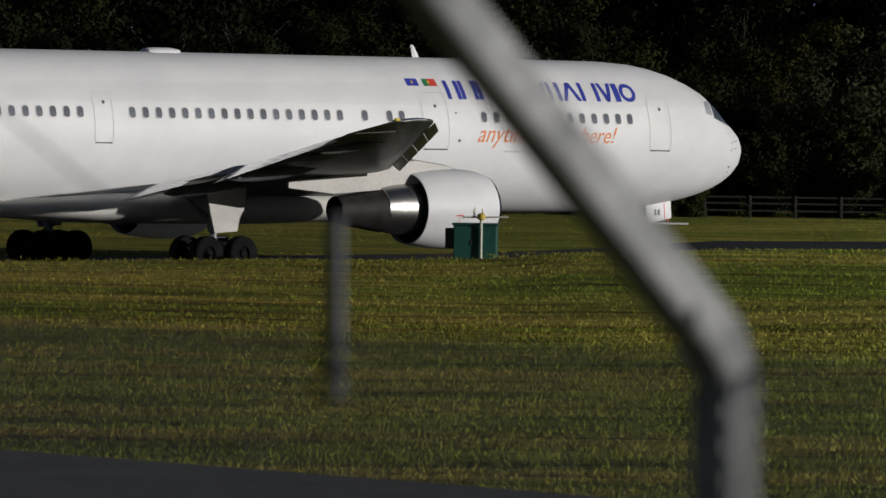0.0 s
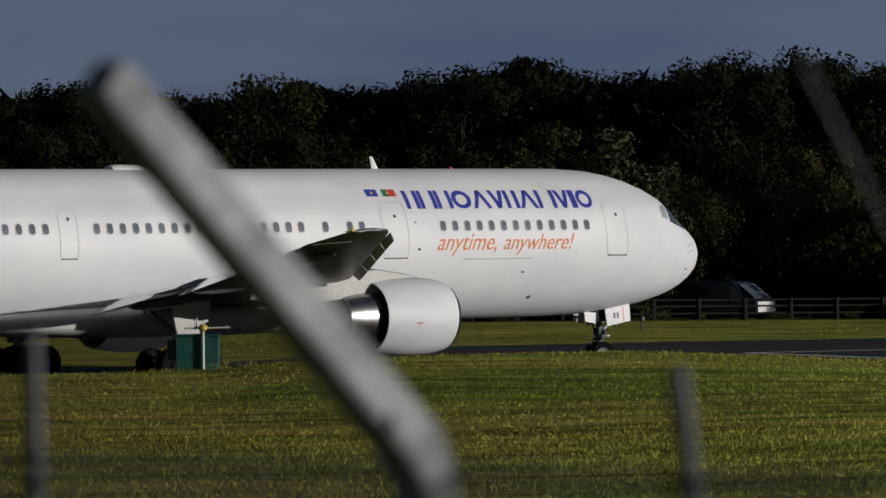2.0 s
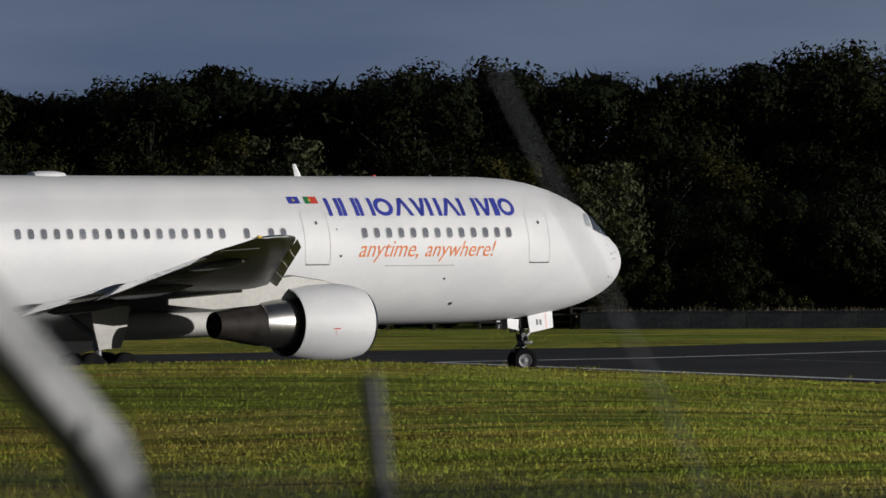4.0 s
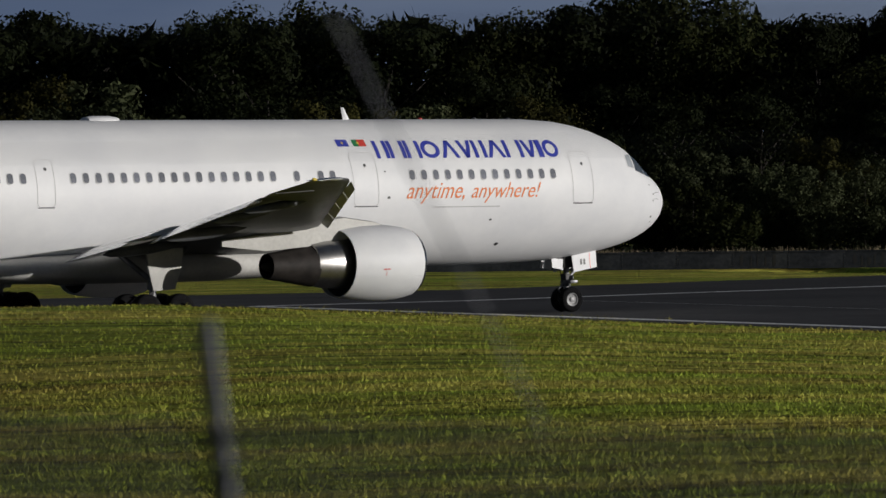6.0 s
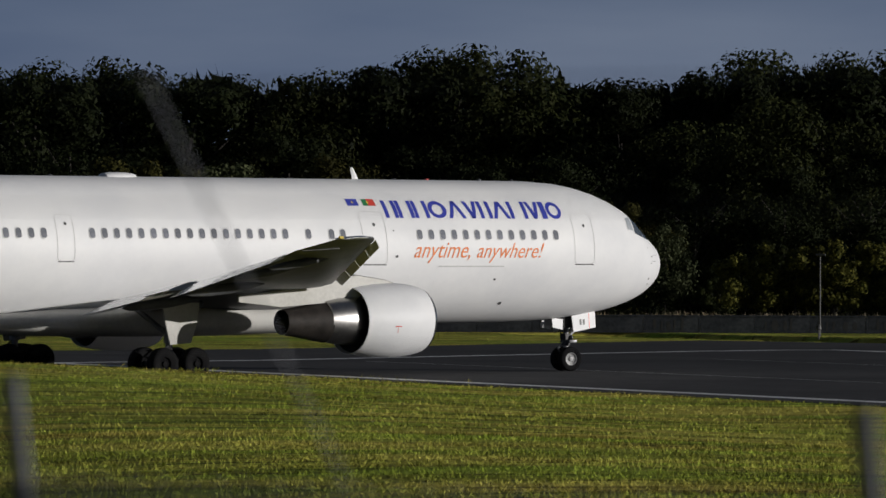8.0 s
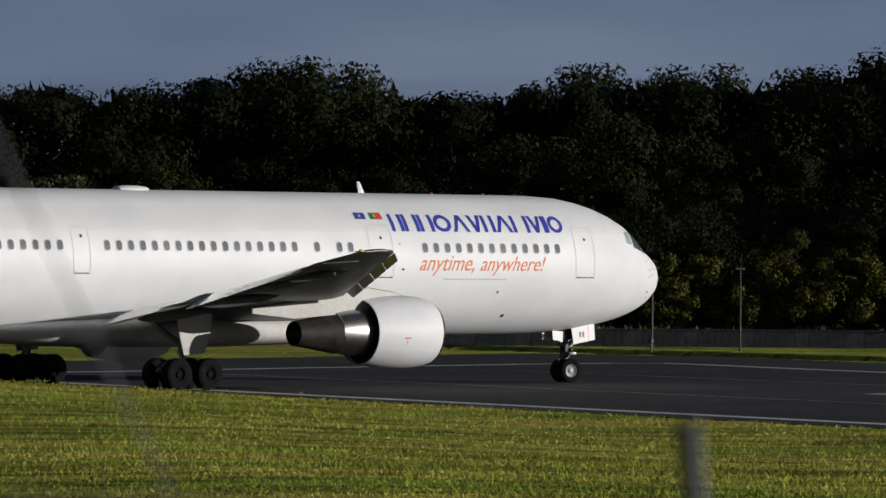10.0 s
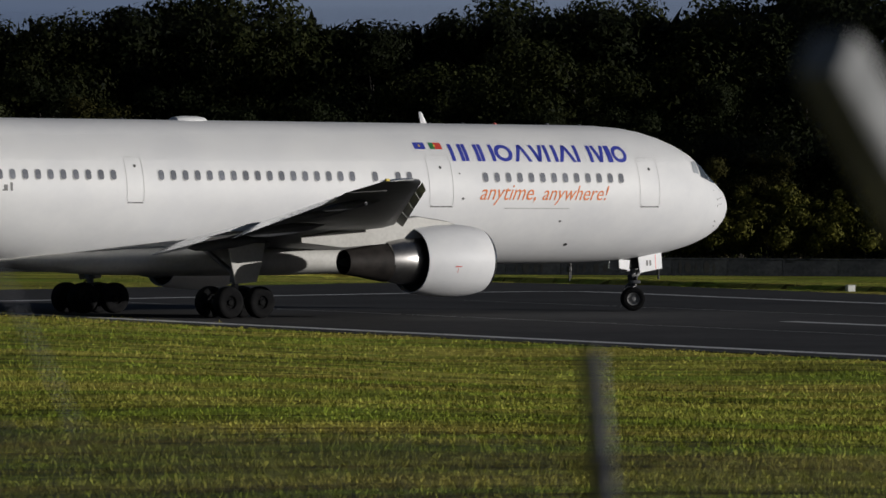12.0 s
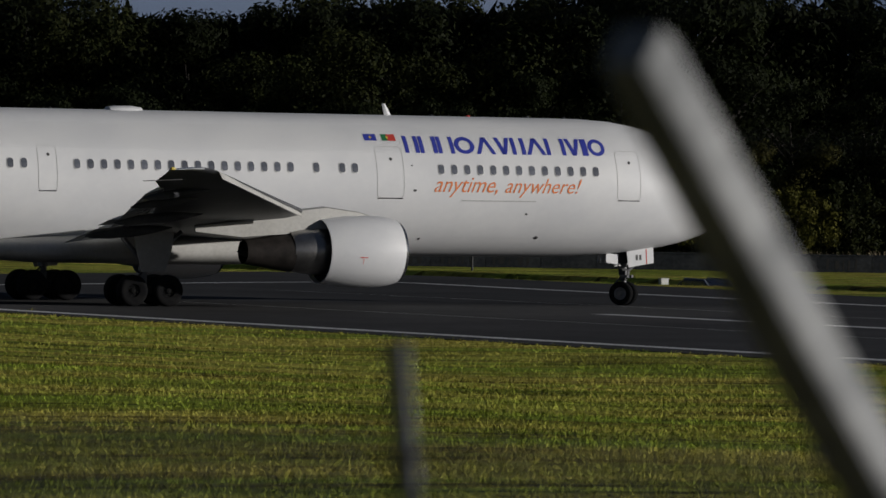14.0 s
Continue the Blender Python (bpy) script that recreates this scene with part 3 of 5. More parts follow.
def build_woods():
    rng = np.random.default_rng(11)
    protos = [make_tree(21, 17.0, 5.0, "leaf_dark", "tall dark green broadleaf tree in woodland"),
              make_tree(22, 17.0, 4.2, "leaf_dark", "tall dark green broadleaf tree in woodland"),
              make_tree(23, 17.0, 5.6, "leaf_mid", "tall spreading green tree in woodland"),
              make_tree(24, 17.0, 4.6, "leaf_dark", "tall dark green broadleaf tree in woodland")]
    olive = make_tree(25, 17.0, 5.4, "leaf_olive", "olive green broadleaf tree at the wood's edge")
    used = set()
    willows = []

    def plant(p, x, y, h, base=17.0):
        k = h / p["top"]
        m = Matrix.LocRotScale((x, y, 0), Euler((0, 0, rng.uniform(0, 6.28))), None)
        if p.name not in used:
            used.add(p.name)
            p.matrix_basis = m
            p.scale = (k, k, k)
            return p
        c = copy_thing(p, m)
        c.scale = (k, k, k)
        return c
    # rear rows carry the skyline
    az = -5.5
    while az < 19.5:
        d = rng.uniform(405, 440)
        top = lerp(SKYLINE, az)
        h = 4.93 + d * math.tan(radians(top))
        a = radians(az)
        plant(protos[rng.integers(4)], d * math.sin(a), d * math.cos(a), h * rng.uniform(0.96, 1.05))
        az += rng.uniform(0.34, 0.52)
    for d0, lo, hi, step in ((385, 0.60, 0.88, 0.85), (368, 0.40, 0.66, 0.8)):
        az = -5.2
        while az < 19.3:
            d = d0 + rng.uniform(-8, 8)
            h = (4.93 + d * math.tan(radians(lerp(SKYLINE, az)))) * rng.uniform(lo, hi)
            a = radians(az)
            plant(olive if rng.random() < (0.45 if d0 < 370 else 0.12) else protos[rng.integers(4)], d * math.sin(a), d * math.cos(a), h)
            az += rng.uniform(0.6, 1.1) * step
    # picked-out pale willows and saplings
    for b_az, b_d, b_h in ((3.55, 352, 9.5), (3.95, 354, 11.0), (4.45, 356, 9.0), (6.9, 356, 9.5), (9.2, 350, 6.0), (9.45, 351, 6.6), (9.75, 352, 6.4), (10.1, 350, 5.6), (10.3, 351, 5.8)):
        willows.append((b_az, b_d, b_h))
    # shrubs along the foot of the wood
    bushes = [make_tree(31, 4.5, 2.4, "leaf_bush", "yellowing green shrub below woodland", 0.06, 190, 0.11, 42, 0.15),
              make_tree(32, 4.5, 1.7, "leaf_mid", "green shrub below woodland", 0.06, 190, 0.11, 42, 0.15),
              make_tree(33, 6.5, 1.5, "leaf_grey", "slender grey-green sapling below woodland", 0.08, 160, 0.11, 42, 0.13)]
    for b in bushes:
        tagged(b, category="shrub", group="shrubs along the wood")
    for w_az, w_d, w_h in willows:
        plant(bushes[2], w_d * math.sin(radians(w_az)), w_d * math.cos(radians(w_az)), w_h)
    for y_az, y_h in ((11.75, 4.4), (12.2, 5.0), (12.55, 4.2), (12.75, 5.3), (13.25, 4.0), (13.7, 4.9), (14.25, 5.2), (14.6, 4.4), (15.1, 5.0), (15.6, 4.3), (16.2, 4.8)):
        plant(bushes[0], 344.5 * math.sin(radians(y_az)), 344.5 * math.cos(radians(y_az)), y_h)
    az = -5.0
    while az < 19.0:
        d = 347 + rng.uniform(-3, 8)
        if 4.3 < az < 6.0:
            d = 358.0
        a = radians(az)
        pick = rng.random()
        right = smoothstep(9.5, 12.5, az)
        if pick < 0.06 + 0.26 * right:
            plant(bushes[0], d * math.sin(a), d * math.cos(a), rng.uniform(2.6, 5.4), 4.5)
        elif pick < 0.75:
            plant(bushes[1], d * math.sin(a), d * math.cos(a), rng.uniform(2.6, 5.5), 4.5)
        else:
            plant(bushes[2], d * math.sin(a), d * math.cos(a), rng.uniform(4.2, 7.0), 6.5)
        az += rng.uniform(0.28, 0.55)


def build_deep_wood():
    """The closed mass of foliage deeper in the wood."""
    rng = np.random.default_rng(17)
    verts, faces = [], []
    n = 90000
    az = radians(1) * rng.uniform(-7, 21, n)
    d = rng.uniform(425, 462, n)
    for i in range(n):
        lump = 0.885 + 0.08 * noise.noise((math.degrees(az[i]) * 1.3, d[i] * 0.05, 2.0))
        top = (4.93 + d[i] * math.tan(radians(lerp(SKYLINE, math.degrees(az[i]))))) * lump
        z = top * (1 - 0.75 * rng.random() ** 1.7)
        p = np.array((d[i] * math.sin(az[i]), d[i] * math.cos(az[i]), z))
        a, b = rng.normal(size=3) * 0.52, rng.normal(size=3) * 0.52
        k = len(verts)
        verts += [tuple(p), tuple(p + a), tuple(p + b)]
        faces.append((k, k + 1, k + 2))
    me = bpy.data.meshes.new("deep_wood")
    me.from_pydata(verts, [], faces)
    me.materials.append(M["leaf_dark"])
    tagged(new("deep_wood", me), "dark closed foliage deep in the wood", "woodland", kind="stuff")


# ---------------------------------------------------------------- aircraft
# stations along the body, from the nose gear: x, top, bottom, half width
BODY = [(4.63, 4.13, 4.09, 0.02), (4.59, 4.36, 3.86, 0.22), (4.46, 4.62, 3.60, 0.45), (4.22, 4.88, 3.34, 0.70), (3.88, 5.12, 3.09, 0.95), (3.50, 5.36, 2.88, 1.16),
        (3.12, 5.66, 2.72, 1.35), (2.74, 5.98, 2.59, 1.52), (2.26, 6.30, 2.46, 1.71), (1.58, 6.60, 2.31, 1.92), (0.80, 6.86, 2.19, 2.10), (-0.06, 7.06, 2.08, 2.25), (-1.0, 7.20, 1.99, 2.38),
        (-2.2, 7.27, 1.92, 2.47), (-3.6, 7.28, 1.88, 2.515), (-6.0, 7.28, 1.87, 2.515), (-12.0, 7.28, 1.87, 2.515), (-18.0, 7.28, 1.87, 2.515), (-26.0, 7.28, 1.87, 2.515),
        (-30.0, 7.28, 1.90, 2.515), (-34.0, 7.28, 2.35, 2.46), (-38.0, 7.27, 3.05, 2.28), (-42.0, 7.20, 3.85, 1.90), (-45.5, 7.05, 4.60, 1.40), (-48.0, 6.80, 5.20, 0.85), (-49.3, 6.45, 5.60, 0.40)]


@lru_cache(None)
def station(x):
    """Top, bottom and half width of the body at x."""
    tab = BODY
    if x >= tab[0][0]:
        return tab[0][1:]
    for i in range(len(tab) - 1):
        a, b = tab[i], tab[i + 1]
        if x >= b[0]:
            t = (a[0] - x) / (a[0] - b[0])
            return tuple(p + (q - p) * t for p, q in zip(a[1:], b[1:]))
    return tab[-1][1:]


def skin(x, z, off=0.0, side=-1):
    """The point of the body's side at x and height z, lifted by off."""
    top, low, w = station(round(x, 3))
    c, hh = (top + low) / 2, (top - low) / 2
    s = max(-0.999, min(0.999, (z - c) / hh))
    y = w * math.sqrt(1 - s * s)
    n = Vector((0, y / w ** 2, (z - c) / hh ** 2)).normalized()
    t2, l2, w2 = station(round(x + 0.15, 3))
    c2, h2 = (t2 + l2) / 2, (t2 - l2) / 2
    s2 = max(-0.999, min(0.999, (z - c2) / h2))
    n.x = -(w2 * math.sqrt(1 - s2 * s2) - y) / 0.15
    n.normalize()
    p = Vector((x, y, z)) + n * off
    return Vector((p.x, p.y * side, p.z)) if side < 0 else p


def rounded(w, h, r, n=5):
    pts = []
    for cx, cy, a0 in ((w / 2 - r, h / 2 - r, 0), (-w / 2 + r, h / 2 - r, 90), (-w / 2 + r, -h / 2 + r, 180), (w / 2 - r, -h / 2 + r, 270)):
        for i in range(n + 1):
            a = radians(a0 + 90 * i / n)
            pts.append((cx + r * math.cos(a), cy + r * math.sin(a)))
    return pts


def outline(bm, cx, cz, w, h, r, line, side, off=0.006):
    """A seam round a rounded rectangle on the body's side."""
    ins, outs = rounded(w, h, r), rounded(w + line, h + line, r + line / 2)

    def dense(p):
        q = []
        for i in range(len(p)):
            a, b = p[i], p[(i + 1) % len(p)]
            k = max(1, int(math.hypot(b[0] - a[0], b[1] - a[1]) / 0.18))
            q += [(a[0] + (b[0] - a[0]) * j / k, a[1] + (b[1] - a[1]) * j / k) for j in range(k)]
        return q
    a, b = dense(ins), dense(outs)
    if len(a) != len(b):
        a, b = ins, outs
    va = [bm.verts.new(skin(cx + p[0], cz + p[1], off, side)) for p in a]
    vb = [bm.verts.new(skin(cx + p[0], cz + p[1], off, side)) for p in b]
    for i in range(len(va)):
        j = (i + 1) % len(va)
        bm.faces.new((va[i], va[j], vb[j], vb[i]))


def decal(bm, poly, side, off=0.008, cuts=6):
    """A painted flat shape (x, z outline, convex) laid on the body's side, in strips."""
    zs = [p[1] for p in poly]
    lo, hi = min(zs), max(zs)

    def span(z):
        xs = []
        for (ax, az), (bx, bz) in zip(poly, poly[1:] + poly[:1]):
            if (az - z) * (bz - z) <= 0 and az != bz:
                xs.append(ax + (bx - ax) * (z - az) / (bz - az))
        return (min(xs), max(xs)) if xs else None
    rows = []
    for i in range(cuts + 1):
        z = lo + (hi - lo) * min(0.9999, max(0.0001, i / cuts))
        s = span(z)
        if s:
            rows.append([bm.verts.new(skin(s[0], z, off, side)), bm.verts.new(skin(s[1], z, off, side))])
    for a, b in zip(rows, rows[1:]):
        bm.faces.new((a[0], a[1], b[1], b[0]))


def text_on_skin(name, body, x0, x1, z0, height, shear, material, parent, side, label):
    cu = bpy.data.curves.new(name, 'FONT')
    cu.body = body
    cu.shear = shear
    cu.offset = -0.003
    cu.resolution_u = 3
    tmp = new(name, cu)
    bpy.context.view_layer.update()
    me = bpy.data.meshes.new_from_object(tmp.evaluated_get(bpy.context.evaluated_depsgraph_get()))
    bpy.data.objects.remove(tmp)
    us = [v.co.x for v in me.vertices]
    vs = [v.co.y for v in me.vertices]
    bm = bmesh.new()
    bm.from_mesh(me)
    bpy.data.meshes.remove(me)
    lo, hi, base = min(us), max(us), 0.0
    k = height / max(vs)
    for v in bm.verts:
        q = (v.co.x - lo) / (hi - lo)
        x = x0 + (x1 - x0) * q if side < 0 else x1 - (x1 - x0) * q
        v.co = skin(x, z0 + (v.co.y - base) * k, 0.012, side)
    finish(bm)
    return part(name, bm, material, parent, label)


def airfoil(n=9):
    """Unit section from the trailing edge over the top, round the nose and back."""
    xs = [0.5 * (1 + math.cos(math.pi * i / n)) for i in range(n + 1)]

    def th(x):
        return 5 * (0.2969 * math.sqrt(x) - 0.126 * x - 0.3516 * x * x + 0.2843 * x ** 3 - 0.1015 * x ** 4)
    up = [(x, th(x)) for x in xs]
    dn = [(x, -th(x) * 0.8) for x in xs[::-1]][1:-1]
    return up + dn


def wing_mesh(bm, secs, side):
    """secs: y, leading x, trailing x, z at leading, z at trailing, thickness ratio."""
    rings = []
    for y, xl, xt, zl, zt, tk in secs:
        c = xl - xt
        rings.append([(xl - u * c, y * side, zl + (zt - zl) * u + v * c * tk) for u, v in airfoil()])
    ring_loft(bm, rings)
    finish(bm)


def wing_line(y):
    """Leading x, trailing x and their heights along the span."""
    xl = -13.65 - 0.70 * (y - 2.0) if y > 3.6 else -12.9 - 1.17 * (y - 2.0)
    xt = lerp([(0, -24.9), (2.0, -24.9), (8.0, -25.6), (23.6, -30.4)], y)
    z = 2.75 + 0.102 * (y - 2.0)
    return xl, xt, z + 0.25 - 0.006 * y, z - 0.12 + 0.008 * y


def build_wing(plane, side):
    secs = []
    for y, tk in ((1.6, 0.130), (2.6, 0.128), (3.6, 0.125), (5.5, 0.118), (8.0, 0.110), (12, 0.105), (16, 0.102), (20, 0.10), (22.8, 0.098)):
        xl, xt, zl, zt = wing_line(y)
        xt2 = xl + (xt - xl) * (0.80 if y < 18.0 else 1.0)
        if y in (20, 22.8):
            xt2 = xt
        secs.append((y, xl, xt2, zl, zl + (zt - zl) * (xl - xt2) / (xl - xt), tk))
    xl, xt, zl, zt = wing_line(23.6)
    secs.append((23.55, xl - 0.05, xt, zl, zt, 0.09))
    secs.append((23.78, xl - 0.75, xt - 0.05, zl + 0.02, zt, 0.05))
    bm = bmesh.new()
    wing_mesh(bm, secs, side)
    wing = part("wing", bm, M["grey"], plane, "swept wing in shadow-darkened grey, flaps lowered", smooth=True)
    # slats drooped ahead of the leading edge
    for y0, y1 in ((3.9, 6.7), (9.2, 12.6), (12.7, 16.1), (16.2, 19.6), (19.7, 23.0)):
        bm = bmesh.new()
        rings = []
        for y in (y0, y1):
            xl, xt, zl, zt = wing_line(y)
            c = (xl - xt) * 0.13 + 0.12
            rings.append([(xl + 0.20 - u * c * 0.42, y * side, zl - 0.26 + v * c * 0.16 + 0.26 * u) for u, v in airfoil(6)])
        ring_loft(bm, rings)
        part("slat", finish(bm), M["belly"], wing, "pale extended leading edge slat", smooth=True)
    # flaps a few degrees down
    for y0, y1, down in ((2.7, 6.6, 0.24), (6.75, 8.6, 0.18), (8.75, 13.2, 0.36), (13.3, 17.9, 0.36)):
        bm = bmesh.new()
        rings = []
        for y in (y0, y1):
            xl, xt, zl, zt = wing_line(y)
            c = (xl - xt) * 0.225
            x0 = xl + (xt - xl) * 0.79
            z0 = zl + (zt - zl) * 0.79 + 0.09
            rings.append([(x0 - u * c, y * side, z0 - u * c * down + v * c * 0.16) for u, v in airfoil(6)])
        ring_loft(bm, rings)
        part("flap", finish(bm), M["flapw"], wing, "pale grey lowered flap", smooth=True)
    # flap track fairings
    for y in (5.6, 10.6, 15.2, 18.2):
        xl, xt, zl, zt = wing_line(y)
        bm = bmesh.new()
        lathe(bm, [(0, 0.02), (0.35, 0.16), (1.2, 0.26), (2.3, 0.27), (3.2, 0.18), (3.9, 0.02)], 12)
        k = 1.0 if y < 12 else 0.75
        for v in bm.verts:
            v.co = Vector((xt - 0.25 + v.co.x * k * 0.9, y * side + v.co.y * 0.5 * k, zt - 0.34 * k + v.co.z * 0.72 * k + 0.09 * (v.co.x - 1.5)))
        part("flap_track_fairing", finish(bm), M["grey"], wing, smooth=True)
    # pale tip cap with a small lamp at its rear
    xl, xt, zl, zt = wing_line(23.6)
    bm = bmesh.new()
    wing_mesh(bm, [(23.30, xl - 0.02, xt + 0.02, zl + 0.012, zt + 0.012, 0.098), (23.80, xl - 0.50, xt - 0.02, zl + 0.02, zt, 0.07), (23.95, xl - 1.0, xt - 0.05, zl + 0.02, zt, 0.03)], side)
    cap = part("tip_cap", bm, M["flapw"], wing, "pale glossy wing tip cap", smooth=True)
    bm = bmesh.new()
    lathe(bm, [(-0.10, 0.01), (-0.05, 0.05), (0.06, 0.05), (0.12, 0.02)], 10, at=(xt + 0.05, 23.7 * side, zt + 0.05), caps=(True, True))
    part("tip_lamp", finish(bm), M["yellow"], cap, "small amber tip lamp", smooth=True)
    # static wicks
    bm = bmesh.new()
    tube(bm, (-29.2, 22.2 * side, 4.72), (-30.75, 22.2 * side, 4.64), 0.025, 0.012, 5)
    part("static_wick", finish(bm), M["dark"], wing)


def build_engine(plane, side):
    ax, ay, az = 0.0, 7.92 * side, 2.13
    eng = empty("engine", "", "")
    eng.parent = plane
    eng["label"] = "white engine nacelle with bare metal core"
    del eng["label"]
    bm = bmesh.new()
    lathe(bm, [(-15.2, 1.02), (-14.7, 1.02), (-14.3, 1.035), (-14.04, 1.07), (-13.98, 1.10), (-14.02, 1.145), (-14.14, 1.19)], 48, at=(ax, ay, az))
    part("inlet_lip", finish(bm), M["metal"], eng, "bare metal inlet lip", smooth=True)
    bm = bmesh.new()
    lathe(bm, [(-14.14, 1.19), (-14.40, 1.252), (-14.72, 1.302), (-15.1, 1.335), (-15.6, 1.345), (-16.2, 1.325), (-16.8, 1.26), (-17.2, 1.195), (-17.21, 1.165), (-17.0, 1.165)], 48, at=(ax, ay, az + 0.0))
    part("fan_cowl", finish(bm), M["white"], eng, "white painted fan cowl", smooth=True)
    bm = bmesh.new()
    lathe(bm, [(-15.2, 1.02), (-15.22, 0.34), (-14.9, 0.22), (-14.6, 0.02)], 32, at=(ax, ay, az))
    part("fan", finish(bm), M["dark"], eng)
    bm = bmesh.new()
    lathe(bm, [(-17.0, 1.165), (-16.4, 1.15), (-16.22, 1.10), (-16.22, 0.78)], 40, at=(ax, ay, az))
    part("fan_duct", finish(bm), M["soot_shadow"], eng, "black fan exhaust duct")
    bm = bmesh.new()
    lathe(bm, [(-16.2, 0.80), (-16.9, 0.86), (-17.4, 0.87), (-17.9, 0.835), (-18.45, 0.735), (-18.46, 0.70)], 40, at=(ax, ay, az))
    part("core_cowl", finish(bm), M["core"], eng, "shiny bare metal core cowl", smooth=True)
    bm = bmesh.new()
    lathe(bm, [(-18.40, 0.735), (-18.9, 0.66), (-19.6, 0.54), (-20.25, 0.45), (-20.26, 0.42), (-19.5, 0.46)], 40, at=(ax, ay, az - 0.05))
    part("exhaust_nozzle", finish(bm), M["nozzle"], eng, "dark sooty exhaust nozzle", smooth=True)
    bm = bmesh.new()
    lathe(bm, [(-19.5, 0.46), (-19.5, 0.30), (-20.0, 0.22), (-20.4, 0.10), (-20.5, 0.01)], 24, at=(ax, ay, az - 0.05))
    part("exhaust_plug", finish(bm), M["soot_shadow"], eng, smooth=True)
    # pylon up to the wing
    bm = bmesh.new()
    rings = []
    for x, z0, z1, w in ((-14.9, 3.38, 3.42, 0.05), (-15.6, 3.25, 3.60, 0.20), (-17.0, 2.95, 3.78, 0.24), (-18.6, 2.75, 3.60, 0.24), (-20.4, 2.62, 3.25, 0.18), (-22.2, 2.80, 3.05, 0.05)):
        y = ay
        rings.append([(x, y - w, z0), (x, y - w, z1 - 0.05), (x, y, z1), (x, y + w, z1 - 0.05), (x, y + w, z0)])
    ring_loft(bm, rings)
    part("pylon", finish(bm), M["belly"], eng, "pale engine pylon", smooth=True)
    # small stencil and drain on the cowl
    bm = bmesh.new()
    for a0, x0, x1, da in ((-8, -15.80, -16.10, 1.6), (-11, -15.95, -15.965, 8.0)):
        a = radians(a0)
        b = radians(a0 - da)
        pts = [(x0, a), (x1, a), (x1, b), (x0, b)]
        bm.faces.new([bm.verts.new((x, ay + side * 1.347 * math.cos(q), az + 1.347 * math.sin(q))) for x, q in pts])
    part("cowl_stencil", finish(bm), M["red"], eng, "faded red stencil marks")


def wheel_mesh(r, w, rim_r, rim_mat):
    """Tyre and rim about the local y axis."""
    bm = bmesh.new()
    pr = [(-w * 0.42, rim_r), (-w * 0.5, rim_r + (r - rim_r) * 0.45), (-w * 0.46, r * 0.94), (-w * 0.32, r * 0.99), (-w * 0.12, r), (w * 0.12, r), (w * 0.32, r * 0.99), (w * 0.46, r * 0.94), (w * 0.5, rim_r + (r - rim_r) * 0.45), (w * 0.42, rim_r)]
    lathe(bm, pr, 30, axis="y")
    tyre = mesh_of("tyre", finish(bm), M["tyre"])
    tyre.polygons.foreach_set("use_smooth", [True] * len(tyre.polygons))
    bm = bmesh.new()
    pr = [(-w * 0.43, rim_r), (-w * 0.40, rim_r * 0.88), (-w * 0.22, rim_r * 0.78), (-w * 0.20, rim_r * 0.42), (-w * 0.38, rim_r * 0.34), (-w * 0.42, rim_r * 0.05)]
    lathe(bm, pr, 24, axis="y", caps=(False, True))
    lathe(bm, [(-a, b) for a, b in pr], 24, axis="y", caps=(False, True))
    for i in range(8):
        a = 2 * math.pi * i / 8
        for s in (-1, 1):
            c = Vector((math.cos(a) * rim_r * 0.6, s * w * 0.24, math.sin(a) * rim_r * 0.6))
            tube(bm, c - Vector((0, 0.02, 0)), c + Vector((0, 0.03 * s, 0)), rim_r * 0.10, n=6)
    rim = mesh_of("rim", finish(bm), M[rim_mat])
    return tyre, rim


def add_wheel(name, meshes, plane, at):
    w = new(name, meshes[0])
    w.parent = plane
    w.location = at
    r = new("rim", meshes[1])
    r.parent = w
    return w


